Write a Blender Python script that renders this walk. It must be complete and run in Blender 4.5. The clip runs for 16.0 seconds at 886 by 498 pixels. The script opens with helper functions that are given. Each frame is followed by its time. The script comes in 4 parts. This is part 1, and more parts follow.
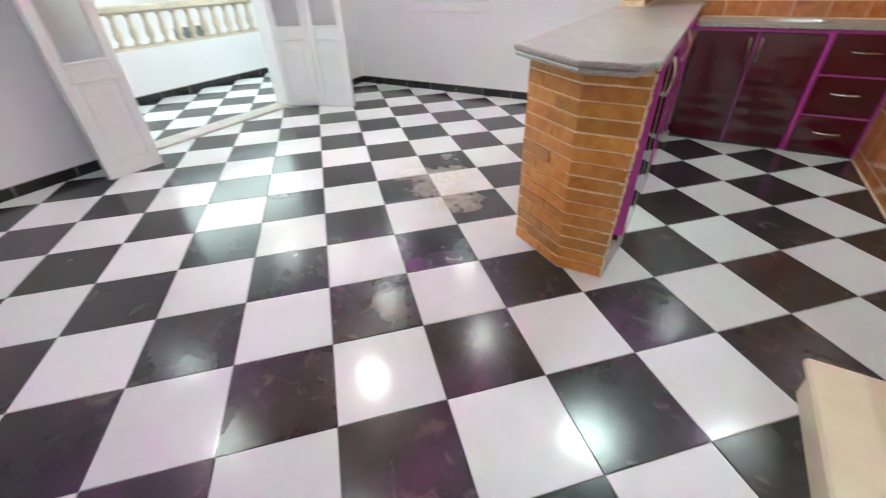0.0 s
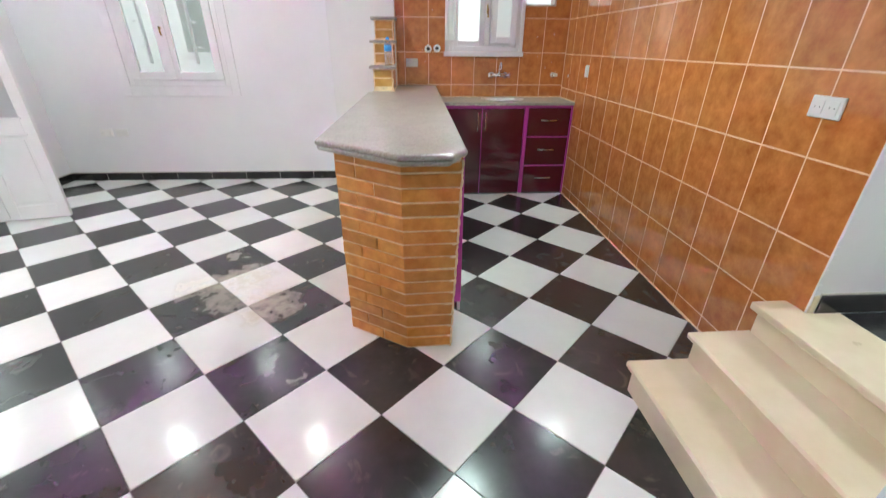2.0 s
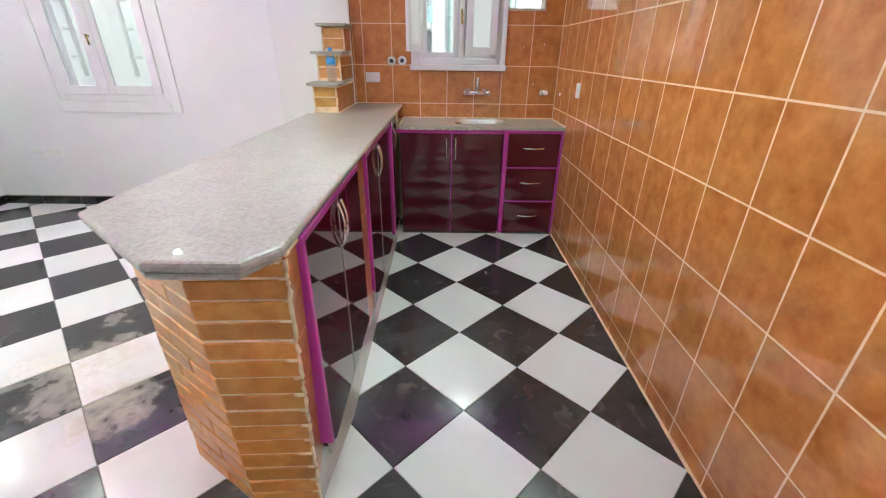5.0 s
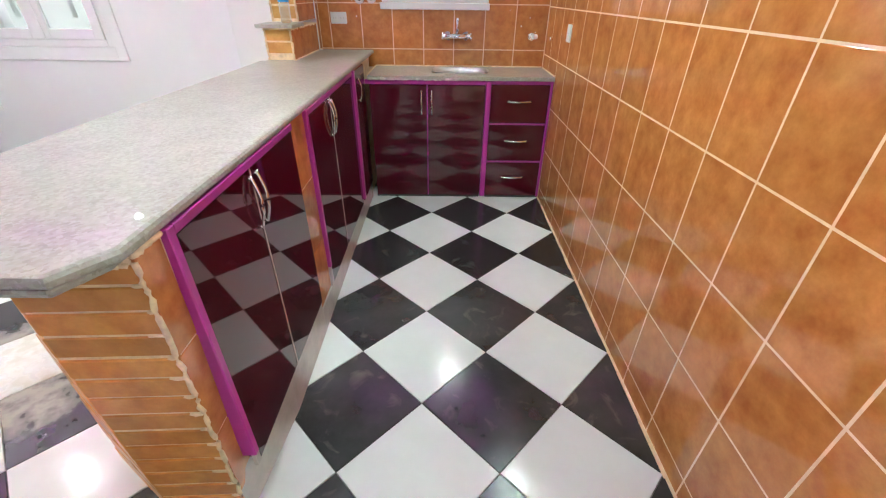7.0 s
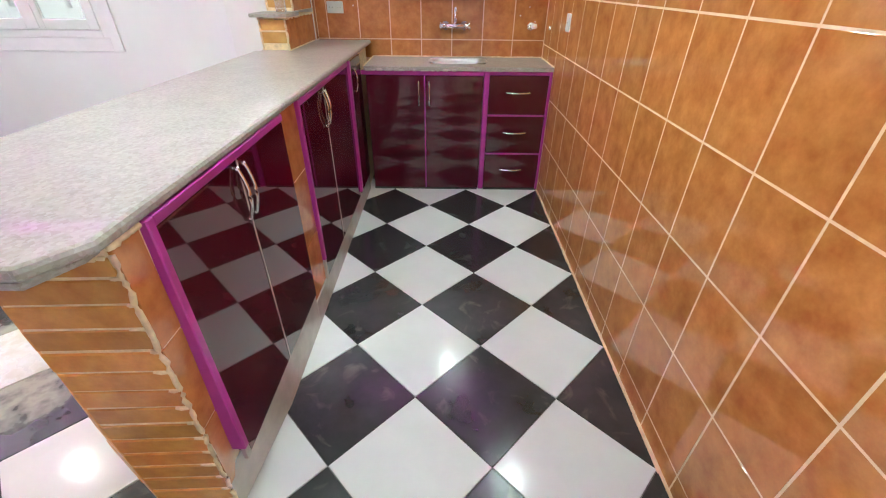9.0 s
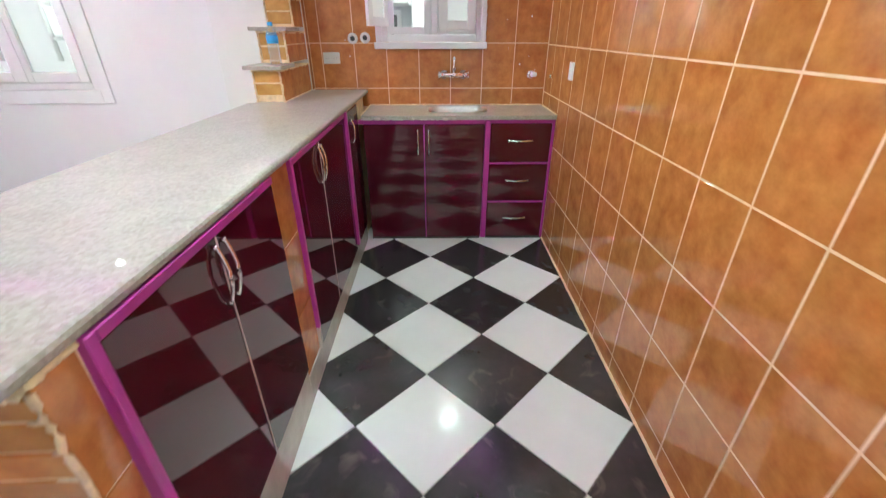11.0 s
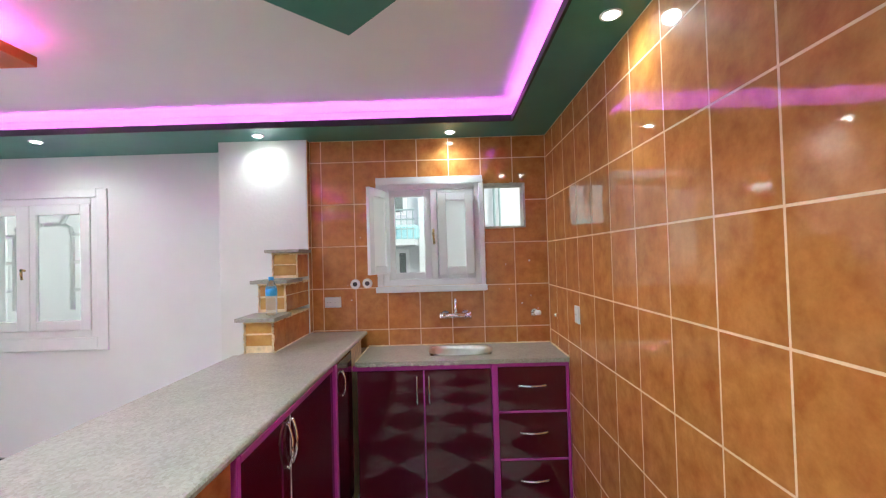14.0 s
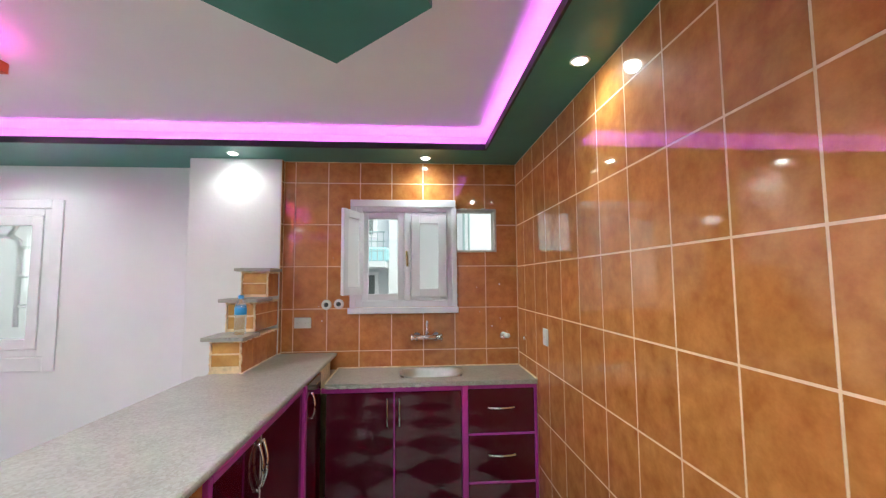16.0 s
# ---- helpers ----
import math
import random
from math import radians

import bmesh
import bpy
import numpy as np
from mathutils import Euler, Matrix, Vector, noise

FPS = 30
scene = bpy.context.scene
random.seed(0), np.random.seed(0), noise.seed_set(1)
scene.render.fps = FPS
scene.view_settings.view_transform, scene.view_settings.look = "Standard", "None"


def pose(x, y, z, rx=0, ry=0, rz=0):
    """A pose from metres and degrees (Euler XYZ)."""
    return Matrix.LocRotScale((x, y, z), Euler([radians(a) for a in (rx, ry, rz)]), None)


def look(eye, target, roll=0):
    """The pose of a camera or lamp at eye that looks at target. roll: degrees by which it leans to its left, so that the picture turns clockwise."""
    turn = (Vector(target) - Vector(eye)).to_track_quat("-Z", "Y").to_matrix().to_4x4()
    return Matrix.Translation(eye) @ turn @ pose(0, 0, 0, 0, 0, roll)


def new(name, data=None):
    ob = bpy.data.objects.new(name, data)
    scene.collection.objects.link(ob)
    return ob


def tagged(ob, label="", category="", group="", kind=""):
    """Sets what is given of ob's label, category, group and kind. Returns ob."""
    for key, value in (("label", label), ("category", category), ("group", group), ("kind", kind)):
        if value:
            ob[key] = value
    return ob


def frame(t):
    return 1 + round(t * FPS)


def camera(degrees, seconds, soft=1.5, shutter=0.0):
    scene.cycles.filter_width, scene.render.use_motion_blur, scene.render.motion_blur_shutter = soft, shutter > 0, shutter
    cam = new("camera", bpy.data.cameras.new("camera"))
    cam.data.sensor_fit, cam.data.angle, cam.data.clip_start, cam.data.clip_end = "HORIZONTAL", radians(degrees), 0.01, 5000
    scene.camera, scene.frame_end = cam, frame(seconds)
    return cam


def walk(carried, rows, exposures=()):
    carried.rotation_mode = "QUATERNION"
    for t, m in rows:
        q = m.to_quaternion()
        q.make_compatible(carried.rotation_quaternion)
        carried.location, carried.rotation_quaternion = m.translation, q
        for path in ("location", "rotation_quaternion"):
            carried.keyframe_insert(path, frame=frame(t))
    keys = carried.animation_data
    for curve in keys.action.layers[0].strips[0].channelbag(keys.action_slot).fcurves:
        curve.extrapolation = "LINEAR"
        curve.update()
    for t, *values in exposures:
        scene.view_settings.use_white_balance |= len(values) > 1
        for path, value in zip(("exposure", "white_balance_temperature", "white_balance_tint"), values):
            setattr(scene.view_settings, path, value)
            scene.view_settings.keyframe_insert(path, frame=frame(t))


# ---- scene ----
cam = camera(94.5, 16.0, soft=1.15, shutter=0.5)
PATH = [
    (0, (-0.359, -2.782, 1.318), (-1.213, -1.369, 0.19), -2.0),
    (0.5, (-0.398, -2.689, 1.325), (-0.948, -1.192, 0.119), -1.4),
    (1, (-0.481, -2.65, 1.333), (-0.704, -1.071, 0.124), -0.4),
    (1.5, (-0.621, -2.649, 1.359), (-0.573, -0.971, 0.272), -0.1),
    (2, (-0.678, -2.664, 1.396), (-0.558, -0.877, 0.506), 0.5),
    (2.5, (-0.631, -2.649, 1.418), (-0.487, -0.818, 0.626), -0.6),
    (3, (-0.475, -2.545, 1.429), (-0.384, -0.711, 0.634), -0.8),
    (3.5, (-0.298, -2.408, 1.445), (-0.302, -0.593, 0.604), -0.9),
    (4, (-0.242, -2.265, 1.443), (-0.18, -0.456, 0.593), -0.7),
    (4.2, (-0.229, -2.174, 1.447), (-0.172, -0.354, 0.619), -0.2),
    (6.3, (0.066, -1.695, 1.41), (0.041, 0.046, 0.425), 0.4),
    (6.5, (0.066, -1.672, 1.407), (0.056, 0.061, 0.408), 0.2),
    (7, (0.072, -1.637, 1.404), (0.082, 0.059, 0.344), 0.7),
    (7.5, (0.084, -1.622, 1.398), (0.141, 0.063, 0.323), 0.7),
    (8, (0.088, -1.633, 1.399), (0.139, 0.055, 0.328), 1.1),
    (10.3, (0.123, -1.568, 1.383), (0.069, 0.093, 0.272), -0.8),
    (10.5, (0.109, -1.55, 1.386), (0.061, 0.133, 0.308), -0.8),
    (11, (0.057, -1.413, 1.406), (0.08, 0.354, 0.47), -0.0),
    (11.5, (0.012, -1.301, 1.435), (0.065, 0.519, 0.607), 0.1),
    (12, (0.047, -1.181, 1.458), (0.057, 0.725, 0.852), -1.0),
    (12.5, (0.092, -1.088, 1.499), (0.091, 0.877, 1.126), -0.8),
    (13, (0.108, -1.071, 1.522), (0.086, 0.921, 1.345), -1.3),
    (13.5, (0.126, -1.079, 1.537), (0.082, 0.92, 1.494), -1.8),
    (14, (0.127, -1.104, 1.547), (0.109, 0.895, 1.585), -1.6),
    (14.5, (0.126, -1.128, 1.555), (0.123, 0.867, 1.69), -1.2),
    (15, (0.109, -1.148, 1.557), (0.131, 0.837, 1.801), -1.1),
    (15.5, (0.1, -1.152, 1.543), (0.152, 0.835, 1.766), -0.8),
    (16, (0.079, -1.16, 1.536), (0.226, 0.828, 1.688), -0.4),
]
walk(cam, [(t, look(eye, target, roll)) for t, eye, target, roll in PATH], [(0.0, 0.74, 5900, -7), (2.0, 0.82, 5900, -7), (4.0, 0.86, 5900, -7), (7.0, 1.08, 5900, -7), (10.5, 1.1, 5900, -7), (11.5, 0.93, 5900, -7), (13.0, 0.72, 5900, -7), (16.0, 0.65, 5900, -7)])

# ---- world and light ----
world = bpy.data.worlds.new("world")
scene.world = world
world.use_nodes = True
wn = world.node_tree.nodes
sky = wn.new("ShaderNodeTexSky")
sky.sky_type = "NISHITA"
sky.sun_disc = False
sky.sun_elevation = radians(56)
sky.sun_rotation = radians(138)
sky.air_density = 0.5
sky.dust_density = 8.0
sky.ozone_density = 0.0
wn["Background"].inputs[1].default_value = 0.15
world.node_tree.links.new(sky.outputs[0], wn["Background"].inputs[0])

sun = new("sun", bpy.data.lights.new("sun", "SUN"))
sun.data.energy = 0.9
sun.data.angle = radians(12)
sun.data.color = (1.0, 0.95, 0.88)
sun.matrix_world = look((0, 0, 10), (-4.5, 5.0, 0))

# the sky's light through the open side of the balcony
daylight = new("balcony_daylight", bpy.data.lights.new("balcony_daylight", "AREA"))
daylight.data.shape, daylight.data.size, daylight.data.size_y = "RECTANGLE", 6.0, 1.05
daylight.data.energy, daylight.data.color = 62, (0.97, 1.0, 0.94)
daylight.matrix_world = look((-6.50, 0.2, 1.90), (0, 0.2, 1.90))

SOFFIT, LIP, CEIL = 2.41, 2.421, 2.545
SPOT_WATTS, CENTRE_WATTS, SPOT_COLOUR = 9, 46, (1.0, 0.965, 0.905)
LED_COLOUR, LED_POWER = (1.0, 0.12, 0.95), 27.0


# ---- materials ----
def mat(name, base, rough=0.5, metal=0.0, var=0.0, scale=8.0, bump=0.0, bump_scale=60.0, coat=0.0, rand=0.0, second=None, detail=6.0, spec=0.5, rvar=0.0):
    m = bpy.data.materials.new(name)
    m.use_nodes = True
    t = m.node_tree
    n, l = t.nodes, t.links
    b = n["Principled BSDF"]
    b.inputs["Base Color"].default_value = (*base, 1)
    b.inputs["Roughness"].default_value = rough
    b.inputs["Metallic"].default_value = metal
    b.inputs["Specular IOR Level"].default_value = spec
    b.inputs["Coat Weight"].default_value = coat
    b.inputs["Coat Roughness"].default_value = 0.06
    geo = n.new("ShaderNodeNewGeometry")
    if var or second:
        tex = n.new("ShaderNodeTexNoise")
        tex.inputs["Scale"].default_value = scale
        tex.inputs["Detail"].default_value = detail
        tex.inputs["Roughness"].default_value = 0.62
        info = n.new("ShaderNodeObjectInfo")
        off = n.new("ShaderNodeVectorMath")
        off.operation = "MULTIPLY_ADD"
        off.inputs[1].default_value = (1, 1, 1)
        sh = n.new("ShaderNodeVectorMath")
        sh.operation = "SCALE"
        sh.inputs[0].default_value = (13.0, 7.0, 5.0)
        l.new(info.outputs["Random"], sh.inputs["Scale"])
        l.new(geo.outputs["Position"], off.inputs[0])
        l.new(sh.outputs[0], off.inputs[2])
        l.new(off.outputs[0], tex.inputs["Vector"])
        ramp = n.new("ShaderNodeValToRGB")
        c2 = second or tuple(min(1, c * (1 + var)) for c in base)
        c1 = base if second else tuple(c * (1 - var) for c in base)
        ramp.color_ramp.elements[0].position, ramp.color_ramp.elements[0].color = 0.32, (*c1, 1)
        ramp.color_ramp.elements[1].position, ramp.color_ramp.elements[1].color = 0.70, (*c2, 1)
        l.new(tex.outputs["Fac"], ramp.inputs["Fac"])
        out = ramp.outputs["Color"]
        if rand:
            hsv = n.new("ShaderNodeHueSaturation")
            mp = n.new("ShaderNodeMapRange")
            mp.inputs["To Min"].default_value, mp.inputs["To Max"].default_value = 1 - rand, 1 + rand
            l.new(info.outputs["Random"], mp.inputs["Value"])
            l.new(mp.outputs[0], hsv.inputs["Value"])
            l.new(out, hsv.inputs["Color"])
            out = hsv.outputs["Color"]
        l.new(out, b.inputs["Base Color"])
        if rvar:
            mr = n.new("ShaderNodeMapRange")
            mr.inputs["To Min"].default_value, mr.inputs["To Max"].default_value = max(0.02, rough - rvar), rough + rvar
            l.new(tex.outputs["Fac"], mr.inputs["Value"])
            l.new(mr.outputs[0], b.inputs["Roughness"])
    if bump:
        bt = n.new("ShaderNodeTexNoise")
        bt.inputs["Scale"].default_value = bump_scale
        bt.inputs["Detail"].default_value = 4
        l.new(geo.outputs["Position"], bt.inputs["Vector"])
        bn = n.new("ShaderNodeBump")
        bn.inputs["Strength"].default_value = bump
        bn.inputs["Distance"].default_value = 0.004
        l.new(bt.outputs["Fac"], bn.inputs["Height"])
        l.new(bn.outputs[0], b.inputs["Normal"])
    return m


def glow(name, colour, power):
    m = bpy.data.materials.new(name)
    m.use_nodes = True
    b = m.node_tree.nodes["Principled BSDF"]
    b.inputs["Base Color"].default_value = (*colour, 1)
    b.inputs["Emission Color"].default_value = (*colour, 1)
    b.inputs["Emission Strength"].default_value = power
    return m


def floor_tile_mat(name, base, second, rough, dirt_amount, spec=0.5):
    """Glossy ceramic with faint clouding, hairline smears and cement dust trodden across the hall."""
    m = mat(name, base, rough, second=second, scale=5, rand=0.10, bump=0.075, bump_scale=38, rvar=0.05)
    n, l = m.node_tree.nodes, m.node_tree.links
    b = n["Principled BSDF"]
    b.inputs["Specular IOR Level"].default_value = spec
    src = b.inputs["Base Color"].links[0].from_socket
    geo = n.new("ShaderNodeNewGeometry")
    # dried cement splashed beside the bar
    warp = n.new("ShaderNodeTexNoise")
    warp.inputs["Scale"].default_value = 9
    warp.inputs["Detail"].default_value = 6
    l.new(geo.outputs["Position"], warp.inputs["Vector"])
    shift = n.new("ShaderNodeVectorMath")
    shift.operation = "MULTIPLY_ADD"
    shift.inputs[1].default_value = (0.30, 0.30, 0.0)
    l.new(warp.outputs["Color"], shift.inputs[0])
    l.new(geo.outputs["Position"], shift.inputs[2])
    reach = None
    for centre, radius, weight in (((-1.69, -0.30, 0), 0.22, 0.6), ((-1.42, -0.42, 0), 0.21, 0.95), ((-1.70, -0.12, 0), 0.24, 0.8), ((-1.95, -0.16, 0), 0.18, 0.6), ((-1.85, 0.24, 0), 0.10, 0.4), ((-2.6, -0.9, 0), 0.14, 0.3), ((-1.12, -1.05, 0), 0.045, 0.4)):
        sub = n.new("ShaderNodeVectorMath")
        sub.operation = "DISTANCE"
        sub.inputs[1].default_value = centre
        l.new(shift.outputs[0], sub.inputs[0])
        near = n.new("ShaderNodeMapRange")
        near.inputs["From Min"].default_value, near.inputs["From Max"].default_value = radius, radius * 0.55
        near.inputs["To Max"].default_value = weight
        l.new(sub.outputs["Value"], near.inputs["Value"])
        if reach is None:
            reach = near.outputs[0]
        else:
            mx = n.new("ShaderNodeMath")
            mx.operation = "MAXIMUM"
            l.new(reach, mx.inputs[0])
            l.new(near.outputs[0], mx.inputs[1])
            reach = mx.outputs[0]
    big = n.new("ShaderNodeTexNoise")
    big.inputs["Scale"].default_value = 16
    big.inputs["Detail"].default_value = 8
    l.new(geo.outputs["Position"], big.inputs["Vector"])
    cut = n.new("ShaderNodeMapRange")
    cut.inputs["From Min"].default_value, cut.inputs["From Max"].default_value = 0.28, 0.56
    l.new(big.outputs["Fac"], cut.inputs["Value"])
    mul = n.new("ShaderNodeMath")
    mul.operation = "MULTIPLY"
    l.new(reach, mul.inputs[0])
    l.new(cut.outputs[0], mul.inputs[1])
    # small smears everywhere
    fine = n.new("ShaderNodeTexNoise")
    fine.inputs["Scale"].default_value = 7
    fine.inputs["Detail"].default_value = 10
    fine.inputs["Distortion"].default_value = 1.5
    l.new(geo.outputs["Position"], fine.inputs["Vector"])
    fcut = n.new("ShaderNodeMapRange")
    fcut.inputs["From Min"].default_value, fcut.inputs["From Max"].default_value = 0.60, 0.84
    fcut.inputs["To Max"].default_value = dirt_amount
    l.new(fine.outputs["Fac"], fcut.inputs["Value"])
    add = n.new("ShaderNodeMath")
    add.operation = "MAXIMUM"
    l.new(mul.outputs[0], add.inputs[0])
    l.new(fcut.outputs[0], add.inputs[1])
    sc = n.new("ShaderNodeMath")
    sc.operation = "MULTIPLY"
    sc.inputs[1].default_value = 0.75
    l.new(add.outputs[0], sc.inputs[0])
    mix = n.new("ShaderNodeMix")
    mix.data_type = "RGBA"
    mix.inputs[7].default_value = (0.54, 0.50, 0.40, 1)
    l.new(sc.outputs[0], mix.inputs[0])
    l.new(src, mix.inputs[6])
    l.new(mix.outputs[2], b.inputs["Base Color"])
    rsrc = b.inputs["Roughness"].links[0].from_socket
    ra = n.new("ShaderNodeMath")
    ra.operation = "MULTIPLY_ADD"
    ra.inputs[1].default_value = 0.45
    l.new(sc.outputs[0], ra.inputs[0])
    l.new(rsrc, ra.inputs[2])
    l.new(ra.outputs[0], b.inputs["Roughness"])
    return m


def granite_mat():
    """Pale polished granite: two sizes of grain."""
    m = mat("granite", (0.272, 0.260, 0.218), 0.34, second=(0.358, 0.345, 0.293), spec=0.40, scale=9, bump=0.03, bump_scale=70, coat=0.30)
    n, l = m.node_tree.nodes, m.node_tree.links
    b = n["Principled BSDF"]
    b.inputs["Coat Roughness"].default_value = 0.02
    src = b.inputs["Base Color"].links[0].from_socket
    geo = n.new("ShaderNodeNewGeometry")
    v = n.new("ShaderNodeTexVoronoi")
    v.inputs["Scale"].default_value = 125
    l.new(geo.outputs["Position"], v.inputs["Vector"])
    r = n.new("ShaderNodeValToRGB")
    r.color_ramp.elements[0].position, r.color_ramp.elements[0].color = 0.0, (0.20, 0.175, 0.15, 1)
    r.color_ramp.elements[1].position, r.color_ramp.elements[1].color = 1.0, (0.74, 0.73, 0.70, 1)
    e = r.color_ramp.elements.new(0.35)
    e.color = (0.42, 0.385, 0.34, 1)
    l.new(v.outputs["Color"], r.inputs["Fac"])
    mix = n.new("ShaderNodeMix")
    mix.data_type = "RGBA"
    mix.inputs[0].default_value = 0.27
    l.new(src, mix.inputs[6])
    l.new(r.outputs[0], mix.inputs[7])
    l.new(mix.outputs[2], b.inputs["Base Color"])
    return m


M_WHITE_TILE = floor_tile_mat("white_floor_tile", (0.74, 0.75, 0.745), (0.80, 0.81, 0.805), 0.15, 0.10)
M_BLACK_TILE = floor_tile_mat("black_floor_tile", (0.021, 0.020, 0.022), (0.044, 0.042, 0.045), 0.20, 0.26, 0.75)
M_JOINT = mat("floor_joint", (0.22, 0.20, 0.19), 0.8, var=0.3, scale=30)
M_PAINT = mat("white_paint", (0.80, 0.80, 0.82), 0.55, var=0.03, scale=1.5, bump=0.10, bump_scale=25)
M_COLUMN = mat("textured_white_paint", (0.76, 0.77, 0.77), 0.5, var=0.03, scale=3, bump=0.35, bump_scale=45)
M_CEIL = mat("ceiling_paint", (0.88, 0.88, 0.87), 0.6, var=0.03, scale=1.2)
M_GREEN = mat("green_soffit_paint", (0.050, 0.220, 0.180), 0.34, var=0.12, scale=2.5, bump=0.05)
# near-black: the shade on the green border's front edge, put into its colour
M_LIP = mat("shaded_lip_paint", (0.012, 0.02, 0.022), 0.5, var=0.2, scale=6)
M_ORANGE = mat("orange_paint", (0.70, 0.14, 0.02), 0.45, var=0.05, scale=3)
M_WALL_TILE = mat("orange_wall_tile", (0.40, 0.126, 0.0255), 0.045, second=(0.62, 0.26, 0.070), spec=0.75, scale=13, rand=0.08, bump=0.045, bump_scale=24, detail=14)
M_WALL_TILE.node_tree.nodes["Principled BSDF"].inputs["Coat Weight"].default_value = 0.30
M_WALL_TILE.node_tree.nodes["Principled BSDF"].inputs["Coat Roughness"].default_value = 0.42
M_GROUT = mat("peach_grout", (0.84, 0.61, 0.40), 0.7, var=0.12, scale=20)
M_BRICK = mat("glazed_brick", (0.50, 0.184, 0.024), 0.28, second=(0.71, 0.335, 0.070), scale=14, rand=0.16, bump=0.25, bump_scale=40)
M_BRICK_PALE = mat("pale_brick", (0.50, 0.25, 0.055), 0.35, second=(0.66, 0.38, 0.11), scale=16, rand=0.14, bump=0.25, bump_scale=40)
M_MORTAR = mat("pale_mortar", (0.84, 0.66, 0.42), 0.8, var=0.2, scale=30, bump=0.3, bump_scale=120)
M_GRANITE = granite_mat()
M_MAROON = mat("maroon_gloss_panel", (0.068, 0.0015, 0.010), 0.03, var=0.15, scale=2, spec=0.75, bump=0.016, bump_scale=4)
M_MAGENTA = mat("magenta_aluminium", (0.44, 0.036, 0.315), 0.30, var=0.08, scale=8, coat=0.2)
M_CHROME = mat("chrome", (0.92, 0.92, 0.92), 0.20, metal=1.0, var=0.04, scale=20)
M_STEEL = mat("brushed_steel", (0.74, 0.74, 0.72), 0.42, metal=1.0, var=0.08, scale=30)
M_PLINTH = mat("grey_plinth", (0.55, 0.52, 0.47), 0.10, var=0.12, scale=10)
M_CREAM = mat("cream_marble", (0.70, 0.59, 0.41), 0.30, second=(0.80, 0.70, 0.53), scale=4, bump=0.08, bump_scale=30, rvar=0.06)
M_SKIRT = mat("black_skirting", (0.018, 0.017, 0.018), 0.18, var=0.25, scale=9, rand=0.15)
M_WOOD_WHITE = mat("white_gloss_wood", (0.80, 0.80, 0.80), 0.30, var=0.03, scale=5, bump=0.06, bump_scale=18)
M_WINDOW = mat("white_window_paint", (0.80, 0.80, 0.82), 0.32, var=0.04, scale=6, bump=0.06, bump_scale=20)
M_BRASS = mat("brass", (0.70, 0.54, 0.24), 0.25, metal=1.0, var=0.1, scale=30)
M_IRON = mat("grey_iron", (0.68, 0.69, 0.69), 0.5, var=0.15, scale=15)
M_PLASTIC = mat("white_plastic", (0.80, 0.80, 0.78), 0.30, var=0.02, scale=10)
M_CEMENT = mat("raw_cement", (0.50, 0.46, 0.41), 0.9, var=0.2, scale=25, bump=0.5, bump_scale=60)
# near-black; solid discs of it stand in for the shade inside holes
M_DARK = mat("dark_hole", (0.03, 0.03, 0.03), 0.6, var=0.1)
M_BAL = mat("balustrade_stone", (0.62, 0.55, 0.44), 0.6, var=0.15, scale=9, bump=0.2)
M_FACADE = mat("facade_render", (0.72, 0.74, 0.77), 0.8, var=0.08, scale=1.0, bump=0.2)
M_GROUND = mat("street", (0.20, 0.19, 0.17), 0.9, var=0.2, scale=0.6)
M_BLUE = mat("blue_plastic", (0.36, 0.60, 0.66), 0.4, var=0.08, scale=4)
M_LABEL = mat("bottle_label", (0.08, 0.42, 0.85), 0.35, var=0.15, scale=40)
# opaque dark grey stands in for unlit window glass
M_DARK_PANE = mat("dark_pane", (0.16, 0.18, 0.18), 0.4, var=0.2, scale=6)
M_PIPE = mat("grey_pipe", (0.36, 0.46, 0.47), 0.5, var=0.15, scale=8)
M_LED = glow("magenta_led", LED_COLOUR, LED_POWER)
M_LED_PANEL = glow("magenta_panel_led", LED_COLOUR, LED_POWER * 1.0)
M_LAMP = glow("lamp_face", (1.0, 0.95, 0.87), 60.0)


def glass_mat(name, rough, tint, alpha_white=0.0):
    m = bpy.data.materials.new(name)
    m.use_nodes = True
    b = m.node_tree.nodes["Principled BSDF"]
    b.inputs["Base Color"].default_value = (*tint, 1)
    b.inputs["Roughness"].default_value = rough
    b.inputs["IOR"].default_value = 1.45
    b.inputs["Transmission Weight"].default_value = 1.0 - alpha_white
    return m


M_GLASS = glass_mat("clear_glass", 0.0, (0.97, 0.99, 0.98))
M_FROST = glass_mat("frosted_glass", 0.45, (0.94, 0.95, 0.95), 0.25)
# haze and dimming put into the glass: part white, grey tint over the bright view
M_MILKY = glass_mat("milky_glass", 0.02, (0.80, 0.83, 0.82), 0.20)
M_DOORGLASS = glass_mat("grey_frosted_glass", 0.5, (0.62, 0.63, 0.64), 0.45)
M_BOTTLE = glass_mat("bottle_plastic", 0.08, (0.97, 0.98, 1.0), 0.16)


# ---- mesh helpers ----
def link_mesh(name, bm, material, parent=None, smooth=False):
    me = bpy.data.meshes.new(name)
    bmesh.ops.recalc_face_normals(bm, faces=bm.faces)
    bm.to_mesh(me)
    bm.free()
    if smooth:
        for p in me.polygons:
            p.use_smooth = True
    me.materials.append(material)
    ob = new(name, me)
    if parent is not None:
        ob.parent = parent
    return ob


def part(name, bm, material, parent, label="", smooth=False):
    ob = link_mesh(name, bm, material, parent, smooth)
    if label:
        ob["label"] = label
    return ob


